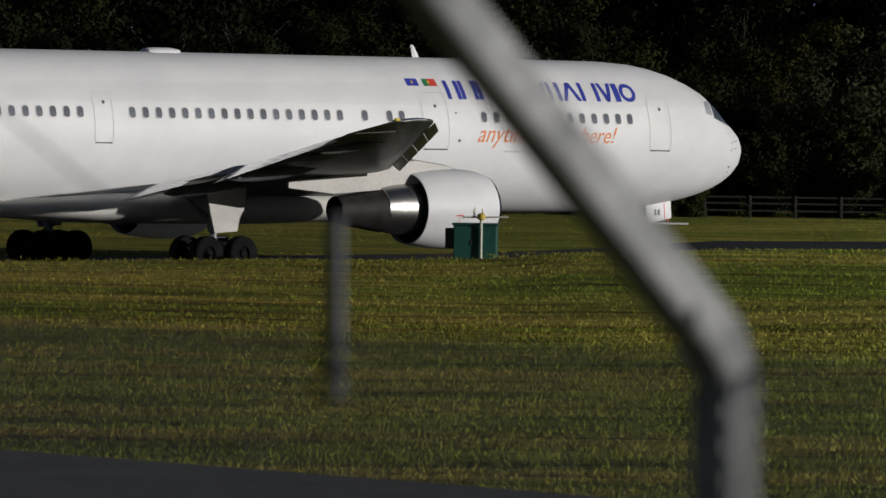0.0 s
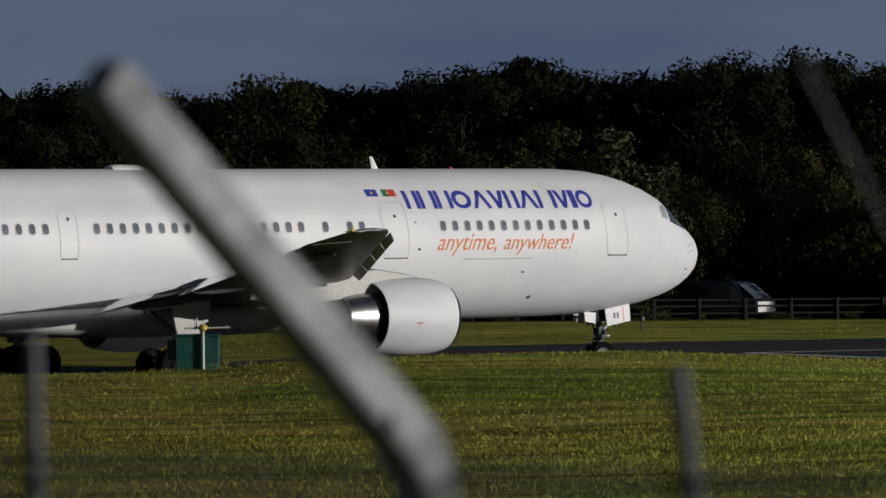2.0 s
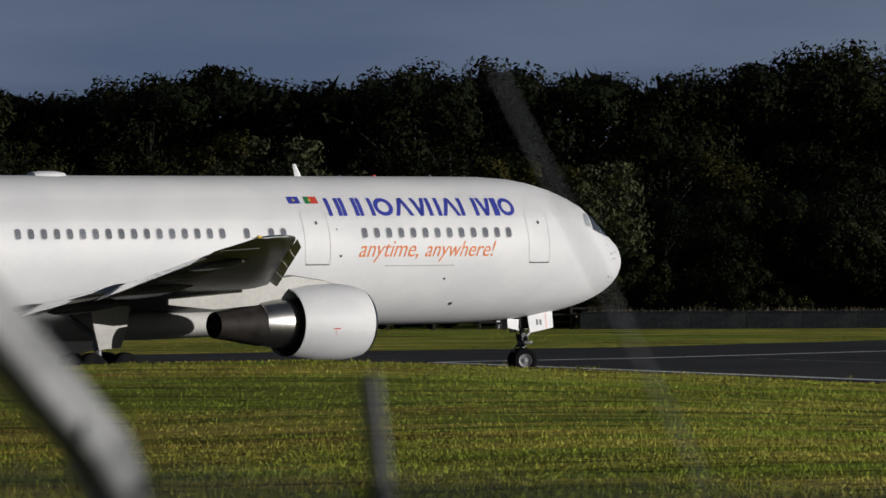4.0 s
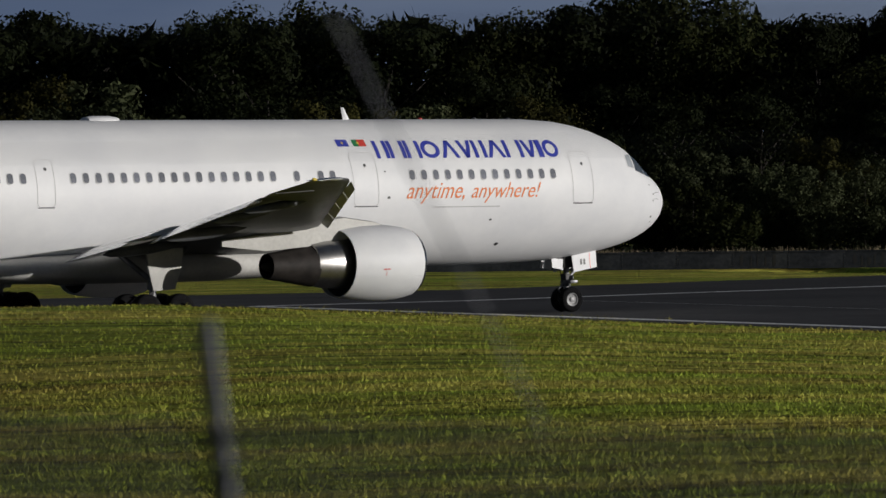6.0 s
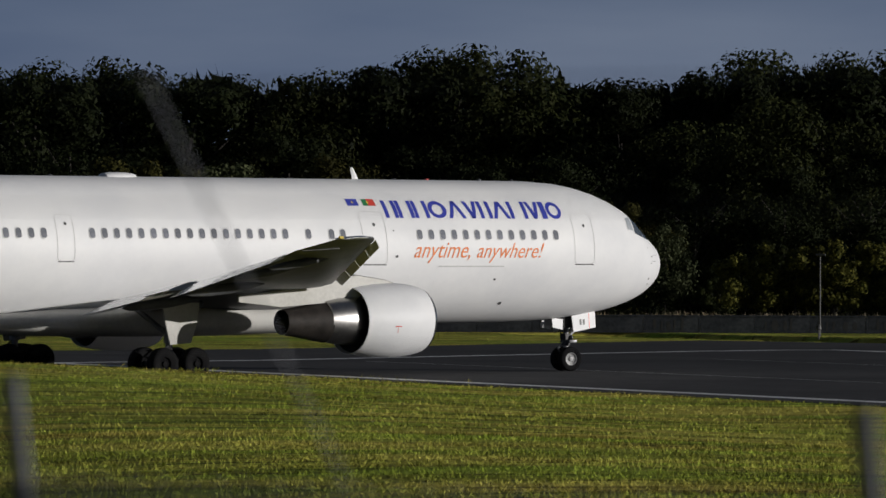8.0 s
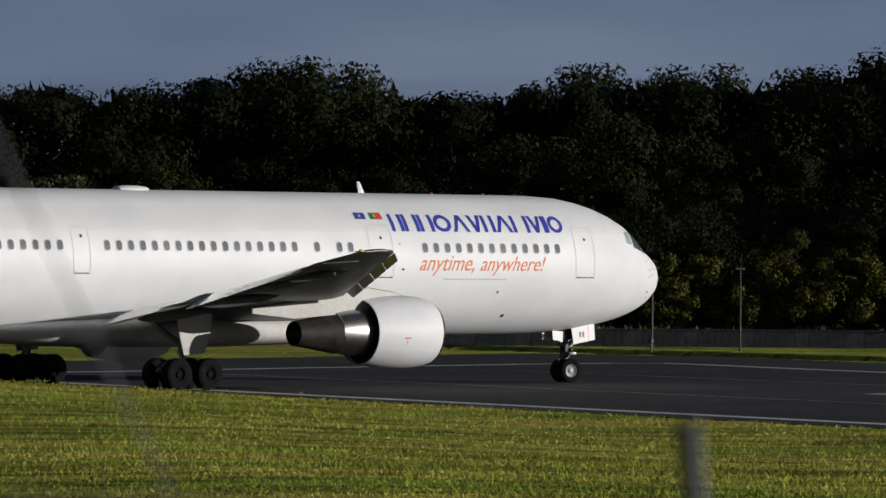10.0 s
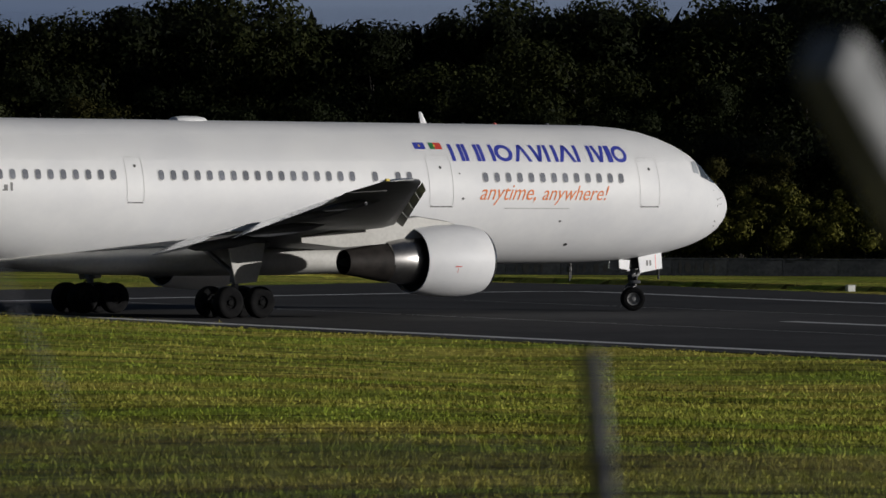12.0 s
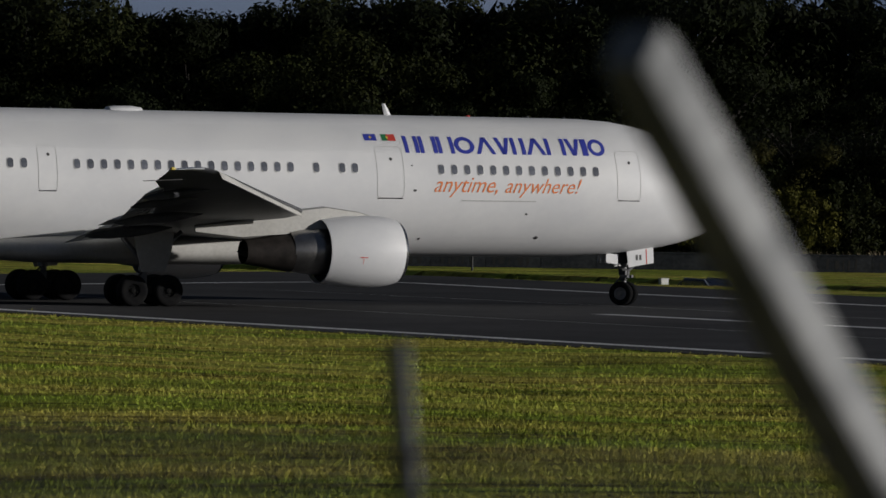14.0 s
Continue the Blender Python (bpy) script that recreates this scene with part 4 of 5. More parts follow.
def build_airplane():
    plane = empty("airplane", "white twin-engine airliner with blue and orange lettering taxiing", "airplane")
    # body skin, finer towards the nose
    bm = bmesh.new()
    xs = [b[0] for b in BODY]
    n = 56
    stations = []
    for a, b in zip(xs, xs[1:]):
        k = max(1, int((a - b) / 1.2))
        stations += [a + (b - a) * i / k for i in range(k)]
    stations.append(xs[-1])
    rings = []
    for x in stations:
        top, low, w = station(round(x, 3))
        c, hh = (top + low) / 2, (top - low) / 2
        rings.append([(x, w * math.cos(2 * math.pi * i / n), c + hh * math.sin(2 * math.pi * i / n)) for i in range(n)])
    ring_loft(bm, rings)
    body = part("fuselage", finish(bm), M["white"], plane, "glossy white painted fuselage", smooth=True)
    # wing root fairing under the belly
    bm = bmesh.new()
    rings = []
    for x, w, lo, hi in ((-9.6, 0.3, 1.95, 2.1), (-11.5, 1.7, 1.74, 2.4), (-14, 2.3, 1.58, 2.65), (-18, 2.55, 1.48, 2.75), (-22, 2.55, 1.48, 2.70), (-25.5, 2.45, 1.52, 2.55), (-28.5, 1.95, 1.70, 2.35), (-31.5, 0.4, 2.02, 2.2)):
        c, hh = (lo + hi) / 2, (hi - lo) / 2
        rings.append([(x, w * math.copysign(abs(math.cos(a)) ** 0.6, math.cos(a)), c + hh * math.copysign(abs(math.sin(a)) ** 0.7, math.sin(a))) for a in [2 * math.pi * i / 32 for i in range(32)]])
    ring_loft(bm, rings)
    part("belly_fairing", finish(bm), M["belly"], plane, "pale wing root fairing", smooth=True)
    for side in (-1, 1):
        build_wing(plane, side)
        build_engine(plane, side)
    # tail surfaces
    for side in (-1, 1):
        bm = bmesh.new()
        wing_mesh(bm, [(0.5, -42.0, -47.2, 6.0, 5.95, 0.10), (9.2, -48.2, -50.2, 7.0, 6.97, 0.09), (9.32, -48.7, -50.2, 7.0, 6.98, 0.05)], side)
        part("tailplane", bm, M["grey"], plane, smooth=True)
    bm = bmesh.new()
    rings = []
    for z, xl, xt, tk in ((6.6, -38.6, -47.6, 0.10), (8.0, -40.9, -48.0, 0.10), (15.6, -48.2, -50.9, 0.09), (15.85, -48.8, -50.9, 0.05)):
        c = xl - xt
        rings.append([(xl - u * c, v * c * tk, z) for u, v in airfoil()])
    ring_loft(bm, rings)
    part("tail_fin", finish(bm), M["white"], plane, smooth=True)
    # cabin windows
    bm = bmesh.new()
    a, b = rounded(0.30, 0.42, 0.12, 4), rounded(0.245, 0.365, 0.10, 4)
    va = [bm.verts.new((p[0], 0, p[1])) for p in a]
    vb = [bm.verts.new((p[0], 0.012, p[1])) for p in b]
    for i in range(len(va)):
        j = (i + 1) % len(va)
        bm.faces.new((va[i], va[j], vb[j], vb[i]))
    frame_me = mesh_of("window_frame", finish(bm), M["rim_w"])
    bm = bmesh.new()
    bm.faces.new([bm.verts.new((p[0], 0.008, p[1])) for p in b])
    pane_me = mesh_of("pane", finish(bm), M["pane"])
    rows = [-2.63 - 0.5605 * i for i in range(13)] + [-13.03, -13.57, -14.66] + [-15.74 - 0.549 * i for i in range(17)] + [-26.66 - 0.553 * i for i in range(22)]
    for side in (-1, 1):
        for x in rows:
            p = skin(x, 5.22, 0.004, side)
            q = skin(x, 5.42, 0.004, side)
            up = (q - p).normalized()
            nrm = Vector((0, side, 0))
            nrm = (nrm - nrm.dot(up) * up).normalized()
            fw = up.cross(nrm) * -1
            m = Matrix((nrm.cross(up), nrm, up)).transposed().to_4x4()
            m.translation = p
            w = new("cabin_window", frame_me)
            w.parent = plane
            w.matrix_basis = m
            g = new("pane", pane_me)
            g.parent = w
    # doors
    for side in (-1, 1):
        for cx, cz, w, h, r in ((-1.12, 5.08, 1.06, 1.88, 0.16), (-11.53, 5.08, 1.12, 1.92, 0.16), (-25.71, 5.05, 0.74, 1.64, 0.14), (-39.6, 5.08, 1.06, 1.88, 0.16)):
            bm = bmesh.new()
            outline(bm, cx, cz, w, h, r, 0.035, side)
            d = part("cabin_door", finish(bm), M["seam"], plane, "closed cabin door with grey seam")
            bm = bmesh.new()
            decal(bm, [(cx + 0.05 + 0.07 * math.cos(i * math.pi / 4), cz + 0.50 + 0.07 * math.sin(i * math.pi / 4)) for i in range(8)], side, 0.008, 3)
            part("door_window", finish(bm), M["ink"], d)
            bm = bmesh.new()
            decal(bm, [(cx - w / 2 + 0.02, cz - h / 2 - 0.05), (cx + w / 2 - 0.02, cz - h / 2 - 0.05), (cx + w / 2 - 0.02, cz - h / 2 - 0.01), (cx - w / 2 + 0.02, cz - h / 2 - 0.01)], side, 0.012, 1)
            part("door_sill", finish(bm), M["metal"], d)
        bm = bmesh.new()
        outline(bm, -6.85, 3.32, 3.4, 1.40, 0.1, 0.014, side, 0.004)
        part("cargo_door", finish(bm), M["joint"], plane)
        bm = bmesh.new()
        decal(bm, [(-8.46, 4.02), (-5.26, 4.02), (-5.26, 4.06), (-8.46, 4.06)], side, 0.02, 1)
        part("cargo_door_hinge", finish(bm), M["seam"], plane)
    # cockpit windows: x and height of each corner, on both sides
    for side in (-1, 1):
        for quad in (((3.52, 5.02), (3.20, 5.50), (2.80, 5.86), (2.90, 5.12)), ((2.83, 5.13), (2.73, 5.86), (2.30, 5.92), (2.16, 5.30)), ((2.08, 5.40), (2.20, 5.91), (1.82, 5.88), (1.68, 5.46))):
            bm = bmesh.new()
            grid = []
            for i in range(5):
                row = []
                for j in range(5):
                    u, v = i / 4, j / 4
                    lo = [quad[0][k] + (quad[3][k] - quad[0][k]) * u for k in (0, 1)]
                    hi = [quad[1][k] + (quad[2][k] - quad[1][k]) * u for k in (0, 1)]
                    row.append(bm.verts.new(skin(lo[0] + (hi[0] - lo[0]) * v, lo[1] + (hi[1] - lo[1]) * v, 0.012, side)))
                grid.append(row)
            for i in range(4):
                for j in range(4):
                    bm.faces.new((grid[i][j], grid[i + 1][j], grid[i + 1][j + 1], grid[i][j + 1]))
            front = quad[0][0] > 2.5
            part("cockpit_window", finish(bm), M["glass" if front else "glare_pane"], plane, "dark cockpit window pane" if front else "cockpit side pane with painted pale reflection", smooth=True)
    # airline mark: plain blue shapes, one for each sign of the row
    x0, x1, zl, zh = -10.78, -2.05, 5.83, 6.47
    widths = [0.62, 0.74, 0.70, 0.86, 0.84, 0.66, 0.58, 0.84, 0.84, 0.66, 0.26, 0.74]
    kinds = "bbbotwbtbwbo"
    gap = ((x1 - x0) - sum(widths)) / (len(widths) - 1)
    for side in (-1, 1):
        x = x0
        for w, k in zip(widths, kinds):
            a, b = (x, x + w) if side < 0 else (x0 + x1 - x - w, x0 + x1 - x)
            bm = bmesh.new()
            mid, bar = (a + b) / 2, 0.17
            if k == "o":
                for i in range(28):
                    p, q = 2 * math.pi * i / 28, 2 * math.pi * (i + 1) / 28
                    ring = [(mid + r * w * math.cos(g), (zl + zh) / 2 + (r * w if r == 0.5 else 0.19) / (0.5 * w if r == 0.5 else 0.19) * (0.32 if r == 0.5 else 0.19) * math.sin(g)) for r, g in ((0.5, p), (0.5, q), (0.29, q), (0.29, p))]
                    bm.faces.new([bm.verts.new(skin(x2, z2, 0.008, side)) for x2, z2 in ring])
            elif k in "tw":
                lo, hi = (0.0, 0.5) if k == "t" else (0.5, 0.0)
                for e, f in ((a, 1), (b, -1)):
                    u0, u1 = e + f * lo * (w - bar), e + f * hi * (w - bar)
                    decal(bm, [(u0, zl), (u0 + f * bar, zl), (u1 + f * bar, zh), (u1, zh)], side, cuts=10)
            else:
                for q0, q1 in ((a, a + bar), (b - bar, b)) if w > 0.4 else ((a, b),):
                    decal(bm, [(q0, zl), (q1, zl), (q1, zh), (q0, zh)], side)
            part("livery_mark", finish(bm), M["blue"], plane, "plain blue livery shape")
            x += w + gap
        for word, wa, wb in ((("anytime,", -9.67, -6.95), ("anywhere!", -6.62, -3.28)) if side < 0 else (("anywhere!", -9.67, -6.33), ("anytime,", -6.0, -3.28))):
            text_on_skin("slogan", word, wa, wb, 4.36, 0.56, 0.46, M["orange"], plane, side, "orange slanted slogan lettering")
        # small address line on the rear body: plain bars
        for bx, bw, bh in ((-31.10, 0.10, 0.30), (-31.32, 0.16, 0.22), (-31.50, 0.05, 0.05), (-31.72, 0.16, 0.20), (-31.98, 0.06, 0.20), (-32.20, 0.06, 0.30)):
            bm = bmesh.new()
            decal(bm, [(bx - bw, 4.62), (bx, 4.62), (bx, 4.62 + bh), (bx - bw, 4.62 + bh)], side, 0.008, 2)
            part("address_bar", finish(bm), M["ink"], plane, "small dark lettering bar")
        # two small flags
        for fx0, fx1, cols in ((-12.41, -11.88, ("blue",)), (-11.66, -11.07, ("green", "red"))):
            if side > 0:
                cols = cols[::-1]
            k = (fx1 - fx0) / 5
            cuts = [(fx0, fx1)] if len(cols) == 1 else ([(fx0, fx0 + 2 * k), (fx0 + 2 * k, fx1)] if side < 0 else [(fx0, fx0 + 3 * k), (fx0 + 3 * k, fx1)])
            flag = None
            for (a, b), c in zip(cuts, cols):
                bm = bmesh.new()
                decal(bm, [(a, 6.27), (b, 6.27), (b, 6.52), (a, 6.52)], side, 0.008, 3)
                ob = part("flag_mark" if flag is None else "flag_field", finish(bm), M[c], plane if flag is None else flag, "small painted flag" if flag is None else "")
                flag = flag or ob
            bm = bmesh.new()
            c = (cuts[0][1] if len(cols) > 1 else (fx0 + fx1) / 2, 6.395)
            decal(bm, [(c[0] + 0.06 * math.cos(i * math.pi / 4), c[1] + 0.06 * math.sin(i * math.pi / 4)) for i in range(8)], side, 0.012, 2)
            part("flag_emblem", finish(bm), M["yellow"], flag)
        # ports, vents and probes
        for px, pz, r in ((-4.87, 2.64, 0.075), (-9.9, 2.55, 0.05), (-10.5, 4.40, 0.06), (-10.6, 5.35, 0.035), (-5.6, 3.55, 0.05), (3.30, 4.40, 0.04), (3.25, 4.15, 0.035), (3.20, 3.55, 0.05), (3.25, 3.35, 0.035), (3.05, 4.75, 0.03)):
            bm = bmesh.new()
            decal(bm, [(px + r * 1.2 * math.cos(i * math.pi / 5), pz + r * 0.8 * math.sin(i * math.pi / 5)) for i in range(10)], side, 0.008, 4)
            part("port", finish(bm), M["ink"], plane, "small dark port")
        for px, pz in ((3.38, 4.45), (3.30, 4.22)):
            bm = bmesh.new()
            a = skin(px, pz, 0.0, side)
            b = skin(px, pz, 0.07, side)
            tube(bm, a, b, 0.010, 0.008, 5)
            tube(bm, b, b + Vector((0.12, 0, 0)), 0.009, 0.005, 5)
            part("pitot_probe", finish(bm), M["metal"], plane)
    # aerials and domes on the crown
    bm = bmesh.new()
    rings = [[(x, y, z) for x, y in ((a, 0), ((a + b) / 2, 0.04), (b, 0), ((a + b) / 2, -0.04))] for a, b, z in ((-10.30, -10.62, 7.24), (-10.56, -10.72, 7.68), (-10.60, -10.72, 7.72))]
    ring_loft(bm, rings)
    part("blade_aerial", finish(bm), M["white"], plane)
    bm = bmesh.new()
    lathe(bm, [(0, 0.01), (0.12, 0.13), (0.4, 0.17), (1.1, 0.17), (1.45, 0.12), (1.56, 0.01)], 16)
    for v in bm.verts:
        v.co = Vector((-22.36 + v.co.x, v.co.y * 2.2, 7.27 + v.co.z * 0.95))
    part("antenna_fairing", finish(bm), M["white"], plane, smooth=True)
    for x, hgt in ((-24.6, 0.05), (-7.0, 0.06), (-4.4, 0.07), (-2.8, 0.05), (-8.6, 0.05)):
        bm = bmesh.new()
        lathe(bm, [(7.24, 0.10), (7.28 + hgt * 0.6, 0.08), (7.28 + hgt, 0.02)], 10, axis="z", at=(x, 0, 0), caps=(False, True))
        part("beacon" if x == -7.0 else "aerial", finish(bm), M["red" if x == -7.0 else "grey"], plane)

    # nose gear: leg, doors, torque links
    bm = bmesh.new()
    tube(bm, (0.0, 0, 0.62), (0.0, 0, 2.3), 0.10, 0.12, 14)
    tube(bm, (0.0, 0, 0.40), (0.0, 0, 0.95), 0.07, 0.07, 12)
    tube(bm, (-0.05, 0, 1.15), (1.1, 0, 2.15), 0.06, 0.06, 8)
    part("nose_gear_leg", finish(bm), M["strut"], plane, smooth=True)
    for s in (-1, 1):
        bm = bmesh.new()
        ring_loft(bm, [[(-0.12, s * y, 1.50), (1.00, s * y, 1.68), (1.00, s * (y - 0.06), 2.30), (-0.18, s * (y - 0.06), 2.12)] for y in (0.60, 0.57)])
        d = part("nose_gear_door", finish(bm), M["white"], plane, "white nose gear door with red stripe")
        bm = bmesh.new()
        y = 0.606 * s
        bm.faces.new([bm.verts.new(p) for p in ((0.66, y, 1.64), (0.70, y, 1.65), (0.70, y - 0.056 * s, 2.22), (0.66, y - 0.056 * s, 2.21))])
        part("door_stripe", finish(bm), M["red"], d)
        for k in (0.20, 0.36):
            bm = bmesh.new()
            bm.faces.new([bm.verts.new(p) for p in ((k, y - 0.02 * s, 1.78), (k + 0.10, y - 0.02 * s, 1.79), (k + 0.10, y - 0.038 * s, 2.0), (k, y - 0.038 * s, 1.99))])
            part("door_mark", finish(bm), M["ink"], d, "small dark code mark")
        bm = bmesh.new()
        ring_loft(bm, [[(-0.98, s * y, 1.68), (-0.48, s * y, 1.60), (-0.42, s * (y - 0.05), 2.0), (-0.98, s * (y - 0.05), 2.04)] for y in (0.36, 0.33)])
        part("rear_gear_door", finish(bm), M["white"], plane)
    # solid black block put where the open bay would only lie in shadow
    bm = bmesh.new()
    box(bm, (-0.42, -0.32, 1.66), (0.55, 0.32, 2.25), 0.03)
    part("gear_bay", finish(bm), M["soot_shadow"], plane, "black block for the shadowed nose gear bay")
    bm = bmesh.new()
    for y in (-0.14, 0.14):
        tube(bm, (-0.30, y, 1.95), (-0.06, y, 1.05), 0.022, n=6)
        tube(bm, (0.14, y, 1.62), (0.05, y, 0.98), 0.018, n=6)
    tube(bm, (-0.05, -0.26, 1.02), (-0.05, 0.26, 1.02), 0.05, n=8)
    box(bm, (-0.16, -0.16, 1.20), (0.12, 0.16, 1.44), 0.03)
    part("gear_actuator", finish(bm), M["dark"], plane, "dark steering actuators and hoses")
    steer = empty("nose_steering", "", "")
    steer.parent = plane
    bm = bmesh.new()
    tube(bm, (0, -0.34, 0.47), (0, 0.34, 0.47), 0.06, n=10)
    tube(bm, (0, 0, 0.40), (0, 0, 0.75), 0.085, n=12)
    tube(bm, (-0.08, 0, 0.55), (-0.36, 0, 0.85), 0.035, n=6)
    tube(bm, (-0.36, 0, 0.85), (-0.10, 0, 1.15), 0.035, n=6)
    part("axle", finish(bm), M["strut"], steer)
    bm = bmesh.new()
    for s in (-1, 1):
        lathe(bm, [(0.12, 0.10), (0.15, 0.10), (0.16, 0.02)], 12, at=(0, s * 0.18, 1.28), caps=(True, True))
        tube(bm, (0.0, 0, 1.28), (0.12, s * 0.18, 1.28), 0.03, n=6)
        box(bm, (-0.05, s * 0.25 - 0.12, 1.08), (0.28, s * 0.25 + 0.12, 1.20), 0.02)
    part("taxi_lamp", finish(bm), M["strut"], steer, smooth=True)
    wheels = []
    nm = wheel_mesh(0.47, 0.30, 0.25, "hub")
    for y in (-0.30, 0.30):
        wheels.append((add_wheel("nose_wheel", nm, plane, (0, y, 0.47)), (0, y, 0.47), 0.47, True))
    # main gear: two trucks of four wheels
    mm = wheel_mesh(0.585, 0.43, 0.28, "hub_dark")
    for s in (-1, 1):
        cy = 4.65 * s
        bm = bmesh.new()
        tube(bm, (-22.76, cy, 0.62), (-22.76, cy, 1.55), 0.13, 0.13, 14)
        tube(bm, (-22.76, cy, 1.3), (-22.70, cy + 0.25 * s, 3.0), 0.20, 0.22, 14)
        tube(bm, (-22.70, cy, 1.55), (-21.2, cy - 0.1 * s, 2.75), 0.09, 0.09, 8)
        tube(bm, (-22.76, cy, 1.6), (-22.76, cy - 1.9 * s, 2.5), 0.10, 0.10, 8)
        part("main_gear_leg", finish(bm), M["strut"], plane, smooth=True)
        bm = bmesh.new()
        tube(bm, (-23.60, cy, 0.60), (-21.92, cy, 0.60), 0.13, n=10)
        for ax in (-23.47, -22.05):
            tube(bm, (ax, cy - 0.62, 0.585), (ax, cy + 0.62, 0.585), 0.09, n=10)
        tube(bm, (-23.45, cy + 0.1 * s, 0.72), (-22.85, cy + 0.1 * s, 1.25), 0.04, n=6)
        tube(bm, (-23.3, cy - 0.1 * s, 1.10), (-22.1, cy - 0.1 * s, 1.12), 0.03, n=6)
        tube(bm, (-22.1, cy - 0.1 * s, 1.12), (-21.95, cy, 0.7), 0.03, n=6)
        part("bogie", finish(bm), M["dark"], plane, smooth=True)
        bm = bmesh.new()
        ring_loft(bm, [[(-23.40, s * y, 2.75), (-21.75, s * y, 2.75), (-21.82, s * (y - 0.06), 2.0), (-22.05, s * (y - 0.10), 1.32), (-22.98, s * (y - 0.10), 1.26), (-23.22, s * (y - 0.06), 2.0)] for y in (5.12, 5.06)])
        part("main_gear_door", finish(bm), M["belly"], plane, "pale main gear leg door")
        for ax in (-23.47, -22.05):
            for dy in (-0.57, 0.57):
                p = (ax, cy + dy, 0.585)
                wheels.append((add_wheel("main_wheel", mm, plane, p), p, 0.585, False))
    return plane, steer, wheels


# ---------------------------------------------------------------- roadside and airfield things
def build_cabinet():
    """Green equipment cabinet with a pipe and crossed sensor arm, on the grass rise."""
    th = empty("equipment_cabinet", "dark green steel equipment cabinet with white sensor mast on grass", "cabinet")
    bm = bmesh.new()
    box(bm, (-0.70, -0.45, 0.0), (0.70, 0.45, 1.18), 0.02)
    part("body", finish(bm), M["cabinet"], th)
    bm = bmesh.new()
    box(bm, (-0.75, -0.50, 1.18), (0.75, 0.50, 1.25), 0.02)
    part("lid", finish(bm), M["cabinet"], th)
    for x in (-0.36, 0.36):
        bm = bmesh.new()
        box(bm, (x - 0.32, -0.475, 0.08), (x + 0.32, -0.452, 1.12), 0.008)
        d = part("door", finish(bm), M["cabinet"], th)
        bm = bmesh.new()
        box(bm, (x + (0.22 if x < 0 else -0.26), -0.50, 0.55), (x + (0.26 if x < 0 else -0.22), -0.476, 0.70), 0.006)
        part("handle", finish(bm), M["ink"], d)
    bm = bmesh.new()
    box(bm, (-0.98, -0.25, 0.42), (-0.71, 0.25, 1.08), 0.02)
    part("side_box", finish(bm), M["ink"], th, "small dark side box")
    bm = bmesh.new()
    tube(bm, (0.20, -0.55, -0.02), (0.20, -0.55, 1.40), 0.045, n=10)
    part("mast", finish(bm), M["pipe"], th, "pale painted mast pipe")
    bm = bmesh.new()
    tube(bm, (-0.42, -0.55, 1.44), (1.08, -0.55, 1.46), 0.03, n=8)
    for x, h0 in ((0.0, 0.34), (0.24, 0.30), (0.95, 0.10), (-0.05, 0.28)):
        tube(bm, (x, -0.55, 1.43), (x, -0.55, 1.43 + h0), 0.022, n=6)
    part("cross_arm", finish(bm), M["pipe"], th)
    bm = bmesh.new()
    lathe(bm, [(1.34, 0.05), (1.40, 0.13), (1.52, 0.14), (1.58, 0.05)], 12, axis="z", at=(0.20, -0.55, 0), caps=(True, True))
    part("sensor_head", finish(bm), M["yellow"], th, "yellowed sensor head")
    th.matrix_basis = pose(1.05, 201.5, ground_z(1.05, 201.5) - 0.02, 0, 0, -3)


def build_wall():
    """Low concrete wall at the foot of the wood, in panels with posts."""
    wall = empty("wall_far", "", "")
    tagged(wall, "low dark mottled concrete wall with faded dark graffiti", "wall", kind="structure")
    rng = random.Random(5)
    p0, p1 = Vector((40, 340)), Vector((115, 326))
    nseg = 25
    panel = None
    for i in range(nseg):
        a, b = p0.lerp(p1, i / nseg), p0.lerp(p1, (i + 1) / nseg)
        ln = (b - a).length
        ang = math.degrees(math.atan2(b.y - a.y, b.x - a.x))
        if panel is None:
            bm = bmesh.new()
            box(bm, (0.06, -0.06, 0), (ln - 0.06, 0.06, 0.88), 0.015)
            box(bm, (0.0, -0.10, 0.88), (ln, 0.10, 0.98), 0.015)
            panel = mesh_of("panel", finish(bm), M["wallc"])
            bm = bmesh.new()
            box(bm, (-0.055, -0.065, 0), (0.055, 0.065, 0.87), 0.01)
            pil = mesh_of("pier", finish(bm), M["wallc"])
        for nm, me in (("panel", panel), ("pier", pil)):
            o = new(nm, me)
            o.parent = wall
            o.matrix_basis = pose(a.x, a.y, 0, 0, 0, ang)
        if rng.random() < 0.55:
            bm = bmesh.new()
            x = rng.uniform(0.2, 0.6)
            while x < ln - 0.6:
                w = rng.uniform(0.16, 0.42)
                h0, h1 = rng.uniform(0.08, 0.2), rng.uniform(0.62, 0.84)
                if rng.random() < 0.5:
                    bm.faces.new([bm.verts.new((xx, -0.066, zz)) for xx, zz in ((x, h0), (x + w * 0.4, h0), (x + w * 0.5, h1), (x + w * 0.1, h1))])
                else:
                    bm.faces.new([bm.verts.new((x + w / 2 + w / 2 * math.cos(k), -0.066, (h0 + h1) / 2 + (h1 - h0) / 2 * math.sin(k))) for k in [j * 0.785 for j in range(8)]])
                x += w + rng.uniform(0.08, 0.25)
            if len(bm.faces):
                g = part("graffiti", finish(bm), M["spray"], wall, "dark unreadable paint marks")
                g.matrix_basis = pose(a.x, a.y, 0, 0, 0, ang)
            else:
                bm.free()


